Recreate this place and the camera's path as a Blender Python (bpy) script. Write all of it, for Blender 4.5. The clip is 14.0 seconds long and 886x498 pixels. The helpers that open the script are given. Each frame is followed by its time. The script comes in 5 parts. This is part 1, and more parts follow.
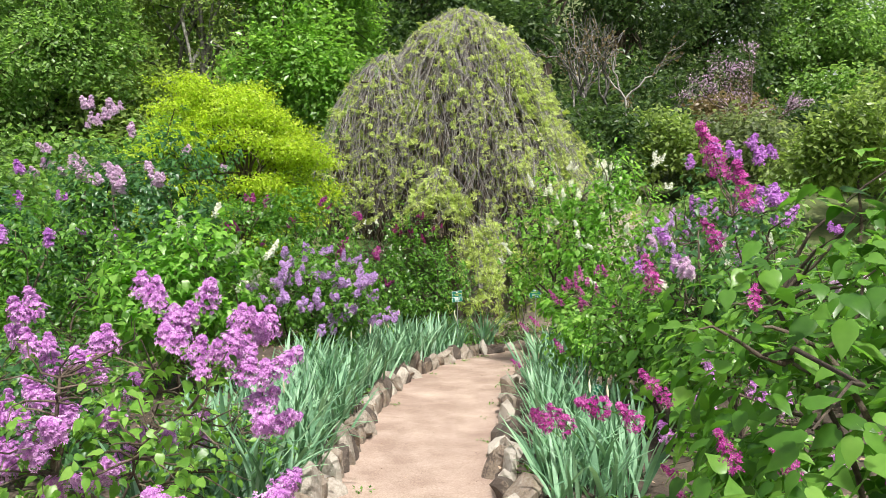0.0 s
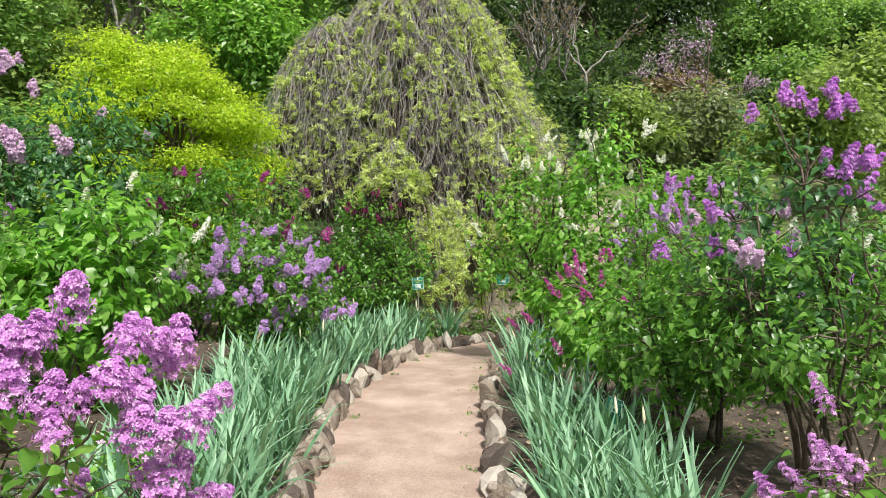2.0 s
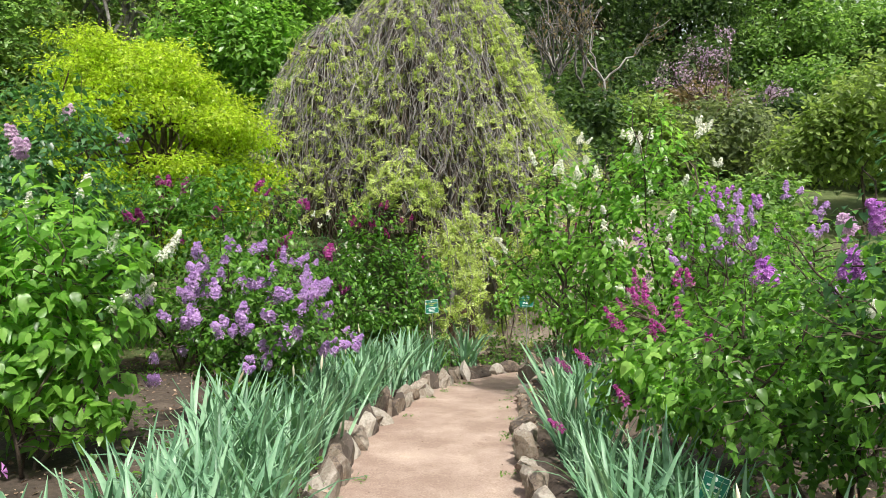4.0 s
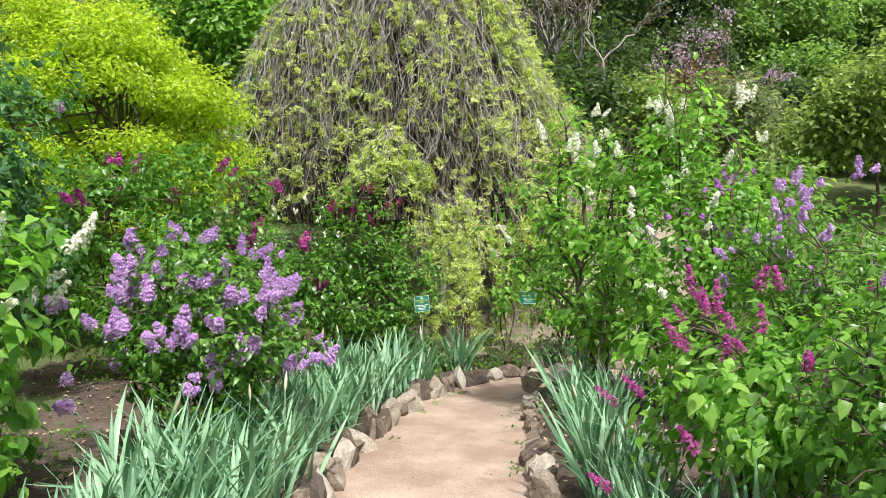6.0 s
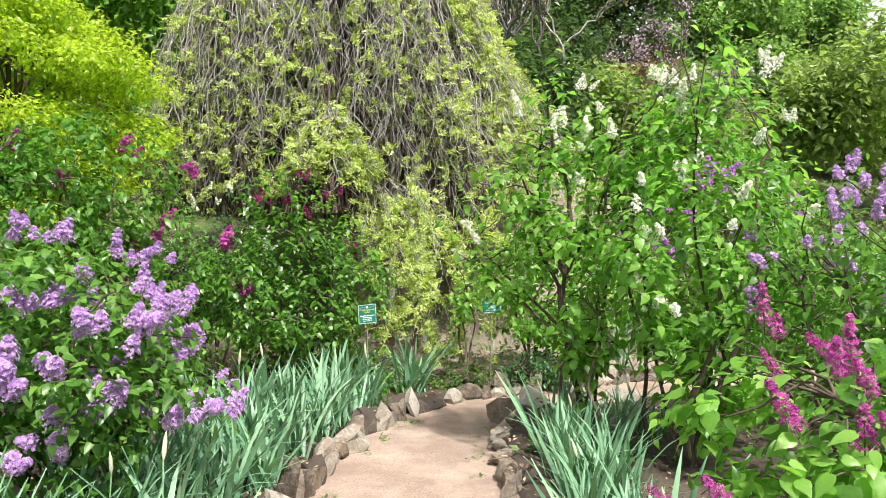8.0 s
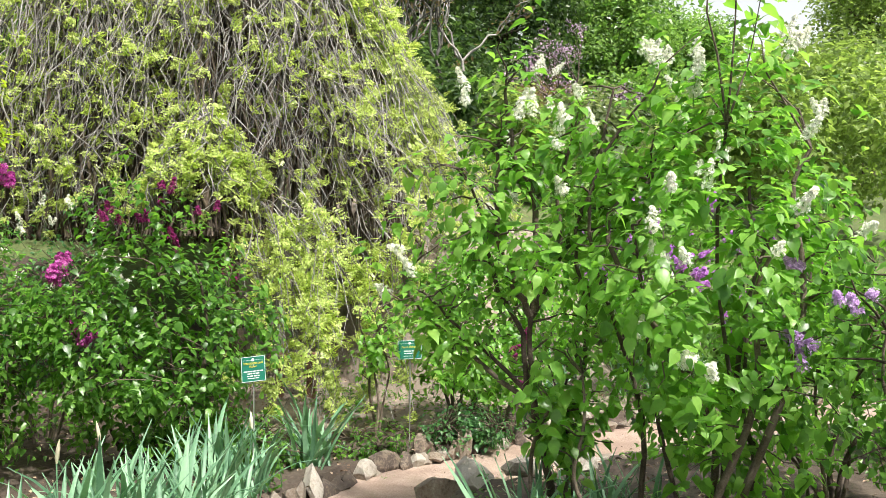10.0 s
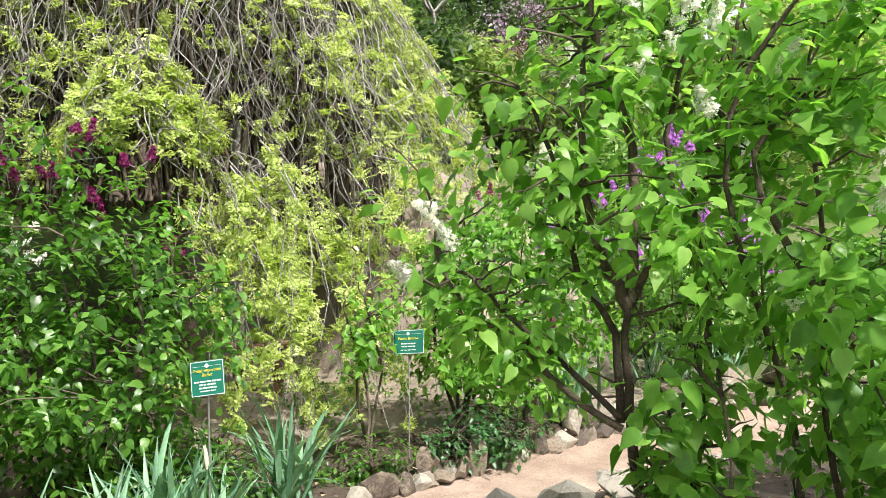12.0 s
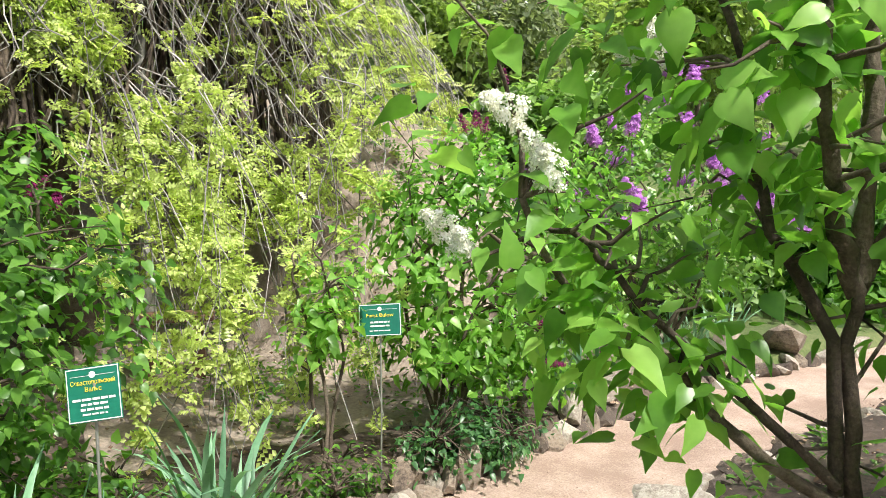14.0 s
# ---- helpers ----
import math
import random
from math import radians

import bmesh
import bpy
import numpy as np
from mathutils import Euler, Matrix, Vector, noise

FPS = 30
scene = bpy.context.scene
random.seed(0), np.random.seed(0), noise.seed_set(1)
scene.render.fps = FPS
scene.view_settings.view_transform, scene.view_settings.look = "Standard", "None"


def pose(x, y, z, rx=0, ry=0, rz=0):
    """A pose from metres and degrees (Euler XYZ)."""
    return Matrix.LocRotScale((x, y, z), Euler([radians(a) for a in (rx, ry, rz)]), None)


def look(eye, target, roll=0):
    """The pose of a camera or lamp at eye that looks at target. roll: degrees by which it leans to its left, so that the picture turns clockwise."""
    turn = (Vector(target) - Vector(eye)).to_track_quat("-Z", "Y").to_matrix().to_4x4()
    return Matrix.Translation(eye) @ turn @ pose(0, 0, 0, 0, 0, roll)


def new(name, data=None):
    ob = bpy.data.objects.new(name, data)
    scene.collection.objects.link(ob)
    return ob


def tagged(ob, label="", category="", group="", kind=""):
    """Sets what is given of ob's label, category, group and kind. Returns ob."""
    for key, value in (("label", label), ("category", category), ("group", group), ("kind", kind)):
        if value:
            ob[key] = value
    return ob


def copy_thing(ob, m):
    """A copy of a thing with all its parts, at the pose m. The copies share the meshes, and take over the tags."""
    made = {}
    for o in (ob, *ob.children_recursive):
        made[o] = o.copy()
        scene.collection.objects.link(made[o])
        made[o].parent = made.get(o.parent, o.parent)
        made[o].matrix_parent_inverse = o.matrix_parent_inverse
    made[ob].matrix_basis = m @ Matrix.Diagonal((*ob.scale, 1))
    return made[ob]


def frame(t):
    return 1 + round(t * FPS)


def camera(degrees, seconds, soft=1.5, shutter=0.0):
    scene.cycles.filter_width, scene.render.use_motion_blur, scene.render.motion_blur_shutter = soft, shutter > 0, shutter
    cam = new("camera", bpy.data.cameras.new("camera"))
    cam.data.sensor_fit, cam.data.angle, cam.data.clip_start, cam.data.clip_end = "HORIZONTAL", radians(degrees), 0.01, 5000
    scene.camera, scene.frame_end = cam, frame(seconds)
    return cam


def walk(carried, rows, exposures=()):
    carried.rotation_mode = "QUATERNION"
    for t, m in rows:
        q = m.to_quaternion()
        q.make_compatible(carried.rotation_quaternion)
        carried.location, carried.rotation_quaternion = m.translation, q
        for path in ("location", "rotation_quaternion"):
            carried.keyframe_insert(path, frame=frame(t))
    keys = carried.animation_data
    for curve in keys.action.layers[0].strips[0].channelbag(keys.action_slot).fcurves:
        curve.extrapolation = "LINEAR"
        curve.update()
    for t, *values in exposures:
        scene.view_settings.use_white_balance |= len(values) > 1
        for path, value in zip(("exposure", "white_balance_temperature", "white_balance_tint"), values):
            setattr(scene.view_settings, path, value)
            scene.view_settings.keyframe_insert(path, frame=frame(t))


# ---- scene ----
cam = camera(59.6, 14.0, soft=0.75)
METRES, EYE, TILT, LEAN, TURN = 9.0, 1.55, 0.0, 0.0, 0.0
ROWS = [
    (0.0, 0.0, 0.0, 0.0, 0.0, 0.0, -0.0),
    (0.5, -0.0042, 0.037, 0.0005, -0.83, 0.19, 0.35),
    (1.0, -0.0088, 0.0678, -0.0028, -2.17, 0.09, 0.2),
    (1.5, -0.0171, 0.1078, -0.0001, -3.62, -0.78, -0.06),
    (2.0, -0.0214, 0.1383, -0.0025, -4.11, -1.26, -0.02),
    (2.5, -0.0227, 0.1754, -0.0005, -3.53, -0.72, 0.47),
    (3.0, -0.0253, 0.2062, -0.004, -3.22, -0.16, 0.35),
    (5.5, -0.0276, 0.3684, -0.0015, -4.78, 0.03, -0.24),
    (6.0, -0.0255, 0.3979, -0.0027, -4.74, -0.85, -0.1),
    (6.5, -0.019, 0.4381, 0.0001, -4.58, -1.35, 0.0),
    (7.0, -0.0168, 0.4696, -0.0021, -4.25, -1.53, -0.23),
    (7.5, -0.0167, 0.5059, 0.0016, -4.59, -1.57, -0.37),
    (8.0, -0.0167, 0.541, -0.0003, -8.66, -1.21, -0.65),
    (8.5, -0.0146, 0.584, 0.0037, -13.14, 1.21, -0.71),
    (11.0, -0.0124, 0.7759, -0.001, -17.91, 0.11, -0.2),
    (11.5, -0.0121, 0.812, -0.0014, -18.35, -0.53, 0.4),
    (12.0, -0.003, 0.8545, -0.0016, -20.61, -1.34, 0.1),
    (12.5, 0.002, 0.8904, -0.003, -23.43, -1.95, -0.29),
    (13.0, 0.0048, 0.929, -0.0017, -25.8, -2.43, -0.34),
    (13.5, 0.0073, 0.9569, -0.0048, -27.63, -2.67, -0.35),
    (14.0, 0.0144, 0.9931, -0.0072, -26.54, -4.94, -0.01),
]
walk(cam, [(t, pose(0, 0, EYE, TILT, LEAN, TURN) @ pose(METRES * x, METRES * y, METRES * z, 90 + pitch, roll, yaw)) for t, x, y, z, yaw, pitch, roll in ROWS],
     exposures=[(0.0, 0.28), (3.0, 0.12), (6.5, 0.34), (8.5, 0.50), (11.0, 0.52), (14.0, 0.50)])

# ---- light ----
SUN_EL, SUN_AZ = 55.0, 166.0      # degrees; azimuth clockwise from +y
sun_dir = Vector((math.sin(radians(SUN_AZ)) * math.cos(radians(SUN_EL)), math.cos(radians(SUN_AZ)) * math.cos(radians(SUN_EL)), math.sin(radians(SUN_EL))))
sky_world = bpy.data.worlds.new("sky")
scene.world = sky_world
sky_world.use_nodes = True
_n = sky_world.node_tree.nodes
_sky = _n.new("ShaderNodeTexSky")
_sky.sky_type, _sky.sun_disc = "NISHITA", False
_sky.sun_elevation, _sky.sun_rotation = radians(SUN_EL), radians(SUN_AZ)
_sky.dust_density, _sky.air_density, _sky.ozone_density = 6.0, 1.0, 1.0
_veil = _n.new("ShaderNodeMix")
_veil.data_type, _veil.blend_type = "RGBA", "ADD"
_veil.inputs[0].default_value, _veil.inputs[7].default_value = 1.0, (0.34, 0.36, 0.39, 1)
sky_world.node_tree.links.new(_sky.outputs[0], _veil.inputs[6])
sky_world.node_tree.links.new(_veil.outputs[2], _n["Background"].inputs[0])
_n["Background"].inputs[1].default_value = 0.125
sun = new("sun", bpy.data.lights.new("sun", "SUN"))
sun.data.energy, sun.data.angle, sun.data.color = 5.0, radians(3.0), (1.0, 0.975, 0.93)
sun.matrix_world = look(sun_dir * 60, (0, 0, 0))


# ---- materials ----
def material(name):
    m = bpy.data.materials.new(name)
    m.use_nodes = True
    nt = m.node_tree
    return m, nt.nodes, nt.links, nt.nodes["Principled BSDF"]


def varied(n, l):
    """A random value for each leaf, piece or object."""
    geo, info, add, fr = n.new("ShaderNodeNewGeometry"), n.new("ShaderNodeObjectInfo"), n.new("ShaderNodeMath"), n.new("ShaderNodeMath")
    fr.operation = "FRACT"
    l.new(geo.outputs["Random Per Island"], add.inputs[0])
    l.new(info.outputs["Random"], add.inputs[1])
    l.new(add.outputs[0], fr.inputs[0])
    return fr.outputs[0]


def ramp(n, l, fac, stops, tight=1.0):
    r = n.new("ShaderNodeValToRGB")
    e = r.color_ramp.elements
    while len(e) < len(stops):
        e.new(0.5)
    for k, (p, c) in enumerate(stops):
        e[k].position, e[k].color = 0.5 + (p - 0.5) * tight, (*c, 1)
    l.new(fac, r.inputs[0])
    return r.outputs[0]


def leafy(name, dark, mid, light, through_light=0.45, rough=0.35, patch=1.3, gloss=0.5, glow=(1.75, 1.85, 1.05)):
    """Foliage: colour varies leaf by leaf and in patches, with light coming through."""
    m, n, l, p = material(name)
    v = varied(n, l)
    tex, co = n.new("ShaderNodeTexNoise"), n.new("ShaderNodeNewGeometry")
    tex.inputs["Scale"].default_value, tex.inputs["Detail"].default_value = patch, 3
    l.new(co.outputs["Position"], tex.inputs["Vector"])
    fine = n.new("ShaderNodeTexNoise")
    fine.inputs["Scale"].default_value, fine.inputs["Detail"].default_value = 55.0, 2
    l.new(co.outputs["Position"], fine.inputs["Vector"])
    both = n.new("ShaderNodeMath")
    both.operation = "MULTIPLY_ADD"
    l.new(fine.outputs[0], both.inputs[0])
    both.inputs[1].default_value = 0.22
    mix = n.new("ShaderNodeMath")
    mix.operation = "MULTIPLY_ADD"
    l.new(v, mix.inputs[0])
    mix.inputs[1].default_value = 0.60
    sc = n.new("ShaderNodeMath")
    sc.operation = "MULTIPLY"
    l.new(tex.outputs[0], sc.inputs[0])
    sc.inputs[1].default_value = 0.40
    l.new(sc.outputs[0], mix.inputs[2])
    l.new(mix.outputs[0], both.inputs[2])
    drop = n.new("ShaderNodeMath")
    drop.inputs[1].default_value = -0.11
    l.new(both.outputs[0], drop.inputs[0])
    col = ramp(n, l, drop.outputs[0], [(0.12, dark), (0.5, mid), (0.88, light)])
    l.new(col, p.inputs["Base Color"])
    p.inputs["Roughness"].default_value = rough
    p.inputs["Specular IOR Level"].default_value = gloss
    tr, ms = n.new("ShaderNodeBsdfTranslucent"), n.new("ShaderNodeMixShader")
    gain = n.new("ShaderNodeMix")
    gain.data_type, gain.blend_type = "RGBA", "MULTIPLY"
    gain.inputs[0].default_value = 1
    l.new(col, gain.inputs[6])
    gain.inputs[7].default_value = (*glow, 1)
    l.new(gain.outputs[2], tr.inputs[0])
    ms.inputs[0].default_value = through_light
    l.new(p.outputs[0], ms.inputs[1])
    l.new(tr.outputs[0], ms.inputs[2])
    l.new(ms.outputs[0], n["Material Output"].inputs[0])
    return m


def petals(name, dark, mid, light):
    return leafy(name, dark, mid, light, 0.25, 0.6, 6.0, 0.2, (1.3, 1.3, 1.3))


def grainy(name, stops, scale, rough=0.85, bump=0.4, fine=9.0, spread=0.5):
    """Soil, stone, bark: two scales of noise in the colour, fine relief."""
    m, n, l, p = material(name)
    geo = n.new("ShaderNodeNewGeometry")
    a, b = n.new("ShaderNodeTexNoise"), n.new("ShaderNodeTexNoise")
    for t, s in ((a, scale), (b, scale * fine)):
        t.inputs["Scale"].default_value, t.inputs["Detail"].default_value = s, 6
        t.inputs["Roughness"].default_value = 0.65
        l.new(geo.outputs["Position"], t.inputs["Vector"])
    v = varied(n, l)
    s1, s2 = n.new("ShaderNodeMath"), n.new("ShaderNodeMath")
    s1.operation = s2.operation = "MULTIPLY_ADD"
    l.new(a.outputs[0], s1.inputs[0])
    s1.inputs[1].default_value = 0.55
    half = n.new("ShaderNodeMath")
    half.operation = "MULTIPLY"
    l.new(b.outputs[0], half.inputs[0])
    half.inputs[1].default_value = 0.45
    l.new(half.outputs[0], s1.inputs[2])
    l.new(v, s2.inputs[0])
    s2.inputs[1].default_value = spread * 0.4
    off = n.new("ShaderNodeMath")
    off.inputs[1].default_value = -spread * 0.2
    l.new(s1.outputs[0], off.inputs[0])
    l.new(off.outputs[0], s2.inputs[2])
    l.new(ramp(n, l, s2.outputs[0], stops, 0.55), p.inputs["Base Color"])
    p.inputs["Roughness"].default_value = rough
    bp = n.new("ShaderNodeBump")
    bp.inputs["Strength"].default_value, bp.inputs["Distance"].default_value = bump, 0.02
    l.new(s1.outputs[0], bp.inputs["Height"])
    l.new(bp.outputs[0], p.inputs["Normal"])
    return m


def plain(name, colour, rough=0.5, metal=0.0):
    m, n, l, p = material(name)
    p.inputs["Base Color"].default_value = (*colour, 1)
    p.inputs["Roughness"].default_value, p.inputs["Metallic"].default_value = rough, metal
    return m


M_LILAC = leafy("lilac leaf", (0.026, 0.082, 0.012), (0.092, 0.225, 0.030), (0.205, 0.390, 0.070))
M_LILAC_LIGHT = leafy("light lilac leaf", (0.044, 0.128, 0.018), (0.154, 0.338, 0.048), (0.310, 0.520, 0.115), 0.5)
M_LILAC_DARK = leafy("dark lilac leaf", (0.024, 0.081, 0.030), (0.065, 0.169, 0.059), (0.142, 0.297, 0.108))
M_YELLOW = leafy("golden leaf", (0.150, 0.220, 0.014), (0.340, 0.445, 0.034), (0.540, 0.640, 0.085), 0.52)
M_WEEP = leafy("young pinnate leaf", (0.185, 0.240, 0.060), (0.400, 0.475, 0.145), (0.640, 0.700, 0.310), 0.45)
M_IRIS = leafy("iris blade", (0.062, 0.150, 0.080), (0.155, 0.310, 0.175), (0.310, 0.500, 0.320), 0.2, 0.45, 2.0)
M_IRIS_DRY = leafy("dry iris sheath", (0.45, 0.40, 0.26), (0.60, 0.56, 0.42), (0.75, 0.72, 0.60), 0.2, 0.7, 4.0)
M_TREE_MID = leafy("tree leaf", (0.056, 0.115, 0.032), (0.165, 0.285, 0.076), (0.310, 0.460, 0.145), patch=0.5)
M_TREE_BRIGHT = leafy("bright tree leaf", (0.058, 0.140, 0.024), (0.180, 0.340, 0.062), (0.320, 0.510, 0.125), patch=0.5)
M_TREE_DARK = leafy("dark tree leaf", (0.019, 0.043, 0.017), (0.055, 0.103, 0.034), (0.126, 0.198, 0.067), patch=0.4)
M_TREE_OLIVE = leafy("olive tree leaf", (0.086, 0.133, 0.037), (0.201, 0.280, 0.080), (0.352, 0.453, 0.144), patch=0.5)
M_TREE_GREY = leafy("grey-green tree leaf", (0.070, 0.100, 0.054), (0.168, 0.210, 0.104), (0.290, 0.340, 0.180), patch=0.5)
M_RUSSET = leafy("russet bud leaf", (0.090, 0.070, 0.036), (0.170, 0.125, 0.070), (0.260, 0.200, 0.120), patch=0.5)
M_REDBUD = petals("redbud blossom", (0.312, 0.195, 0.312), (0.494, 0.351, 0.481), (0.702, 0.559, 0.663))
M_GRASS = leafy("weed leaf", (0.040, 0.110, 0.014), (0.085, 0.200, 0.026), (0.150, 0.290, 0.045))
M_FL_PINK = petals("mauve petal", (0.380, 0.130, 0.420), (0.620, 0.300, 0.640), (0.840, 0.570, 0.840))
M_FL_LILAC = petals("lilac petal", (0.340, 0.170, 0.460), (0.560, 0.350, 0.660), (0.780, 0.600, 0.850))
M_FL_MAGENTA = petals("magenta petal", (0.220, 0.012, 0.150), (0.420, 0.045, 0.280), (0.660, 0.220, 0.520))
M_FL_CRIMSON = petals("crimson petal", (0.11, 0.006, 0.05), (0.22, 0.015, 0.11), (0.38, 0.06, 0.22))
M_FL_PURPLE = petals("violet petal", (0.320, 0.090, 0.420), (0.520, 0.200, 0.600), (0.720, 0.420, 0.800))
M_FL_PALE = petals("pale pink petal", (0.46, 0.28, 0.46), (0.64, 0.44, 0.62), (0.80, 0.66, 0.78))
M_FL_WHITE = petals("cream petal", (0.660, 0.660, 0.500), (0.840, 0.840, 0.740), (0.930, 0.930, 0.900))
M_BARK = grainy("bark", [(0.25, (0.035, 0.024, 0.016)), (0.5, (0.085, 0.062, 0.043)), (0.8, (0.17, 0.135, 0.10))], 14, 0.85, 0.6)
M_TWIG = grainy("grey twig", [(0.25, (0.06, 0.054, 0.050)), (0.5, (0.18, 0.167, 0.155)), (0.8, (0.44, 0.42, 0.40))], 10, 0.8, 0.3)
M_PATH = grainy("sandy path", [(0.20, (0.27, 0.190, 0.148)), (0.5, (0.455, 0.350, 0.282)), (0.80, (0.63, 0.51, 0.43))], 2.0, 0.95, 0.6, 45)
M_SOIL = grainy("bed soil", [(0.22, (0.026, 0.018, 0.013)), (0.5, (0.062, 0.045, 0.033)), (0.8, (0.135, 0.104, 0.078))], 1.4, 0.95, 0.7, 22)
M_CLAY = grainy("dry clay bank", [(0.22, (0.11, 0.088, 0.068)), (0.5, (0.235, 0.190, 0.150)), (0.8, (0.36, 0.30, 0.245))], 2.4, 0.95, 0.7, 18)
M_TURF = grainy("rough grass", [(0.22, (0.045, 0.058, 0.018)), (0.5, (0.075, 0.11, 0.030)), (0.8, (0.15, 0.155, 0.065))], 0.8, 0.95, 0.7, 30)
M_STONE = grainy("border stone", [(0.2, (0.080, 0.062, 0.050)), (0.40, (0.205, 0.160, 0.118)), (0.60, (0.25, 0.215, 0.175)), (0.82, (0.40, 0.365, 0.31))], 9, 0.85, 1.0, 6, 1.1)
M_SIGN = grainy("green enamel", [(0.2, (0.004, 0.115, 0.075)), (0.5, (0.006, 0.140, 0.090)), (0.8, (0.010, 0.165, 0.105))], 6, 0.4, 0.05)
M_SIGN_WHITE = plain("white print", (0.75, 0.78, 0.74))
M_SIGN_YELLOW = plain("yellow print", (0.75, 0.62, 0.05))
M_STEEL = plain("galvanised rod", (0.42, 0.42, 0.40), 0.45, 0.7)
M_POST = grainy("weathered post", [(0.2, (0.16, 0.15, 0.13)), (0.5, (0.27, 0.26, 0.235)), (0.8, (0.38, 0.365, 0.335))], 8, 0.8, 0.3)
M_BENCH = grainy("bench board", [(0.2, (0.09, 0.045, 0.028)), (0.5, (0.16, 0.085, 0.055)), (0.8, (0.24, 0.14, 0.095))], 9, 0.7, 0.3)
M_CHIP = grainy("dry litter", [(0.2, (0.12, 0.075, 0.045)), (0.5, (0.27, 0.18, 0.12)), (0.8, (0.45, 0.34, 0.24))], 20, 0.9, 0.2, 5, 1.5)


# ---- mesh tools ----
def tri_mesh(name, verts, tris, mats, index=None, smooth=False):
    """A mesh from arrays of vertices and triangles."""
    me = bpy.data.meshes.new(name)
    verts, tris = np.asarray(verts, np.float32), np.asarray(tris, np.int32)
    me.vertices.add(len(verts))
    me.vertices.foreach_set("co", verts.ravel())
    me.loops.add(3 * len(tris))
    me.loops.foreach_set("vertex_index", tris.ravel())
    me.polygons.add(len(tris))
    me.polygons.foreach_set("loop_start", np.arange(0, 3 * len(tris), 3, dtype=np.int32))
    for m in mats:
        me.materials.append(m)
    if index is not None:
        me.polygons.foreach_set("material_index", np.asarray(index, np.int32))
    me.update(calc_edges=True)
    me.polygons.foreach_set("use_smooth", np.full(len(tris), smooth))
    return me


def part(name, me, parent=None, label=""):
    ob = new(name, me)
    if parent:
        ob.parent = parent
    return tagged(ob, label)


def unit(v):
    return v / np.maximum(np.linalg.norm(v, axis=-1, keepdims=True), 1e-9)


def strew(template, places, along, normal, sizes):
    """Copies of a small template (its y along, its z normal) at places, in one set of arrays."""
    tv, tf = template
    along = unit(along)
    side = unit(np.cross(along, normal))
    nor = np.cross(side, along)
    basis = np.stack([side, along, nor], 2)
    s = np.asarray(sizes).reshape(-1, 1, 1)
    v = places[:, None, :] + s * np.einsum("nij,kj->nki", basis, tv)
    f = tf[None] + (np.arange(len(places)) * len(tv))[:, None, None]
    return v.reshape(-1, 3), f.reshape(-1, 3)


def joined(pieces):
    vs, fs, k = [], [], 0
    for v, f in pieces:
        vs.append(v)
        fs.append(f + k)
        k += len(v)
    return np.concatenate(vs), np.concatenate(fs)


def tube(points, radii, sides=5):
    """A bent, tapering stem."""
    p = np.asarray(points, float)
    r = np.asarray(radii, float)
    d = unit(np.gradient(p, axis=0))
    ref = np.array([0.31, 0.93, 0.2]) if abs(d[0][1]) < 0.9 else np.array([1.0, 0.1, 0])
    a = unit(np.cross(d, ref))
    b = np.cross(d, a)
    ang = np.arange(sides) * 2 * np.pi / sides
    v = p[:, None] + r[:, None, None] * (np.cos(ang)[None, :, None] * a[:, None] + np.sin(ang)[None, :, None] * b[:, None])
    f = []
    for i in range(len(p) - 1):
        for j in range(sides):
            q, w = i * sides + j, i * sides + (j + 1) % sides
            f += [(q, w, w + sides), (q, w + sides, q + sides)]
    return v.reshape(-1, 3), np.array(f)


def bent(a, b, rs, sway=0.12, n=6, lift=0.0):
    """Points from a to b along a wandering line."""
    a, b = np.asarray(a, float), np.asarray(b, float)
    t = np.linspace(0, 1, n)[:, None]
    length = np.linalg.norm(b - a)
    p = a + (b - a) * t + np.array([0, 0, lift * length]) * (t * (1 - t) * 4)
    w = sum(np.sin(k * math.pi * t) * rs.normal(0, sway * length * 0.42 / k, 3) for k in (1, 2, 3))
    return p + w


def heart_leaf():
    """Lilac leaf: heart-shaped, folded at the midrib, tip bent down."""
    v = [(0, 0, 0), (0, 0.5, 0.0), (0, 1, -0.16)]
    half = [(0.17, -0.07, 0.03), (0.31, 0.12, 0.06), (0.29, 0.38, 0.05), (0.13, 0.70, -0.04)]
    v += half + [(-x, y, z) for x, y, z in half]
    f = [(0, 3, 1), (3, 4, 1), (4, 5, 1), (5, 6, 1), (6, 2, 1), (0, 1, 7), (7, 1, 8), (8, 1, 9), (9, 1, 10), (10, 1, 2)]
    return np.array(v, float), np.array(f)


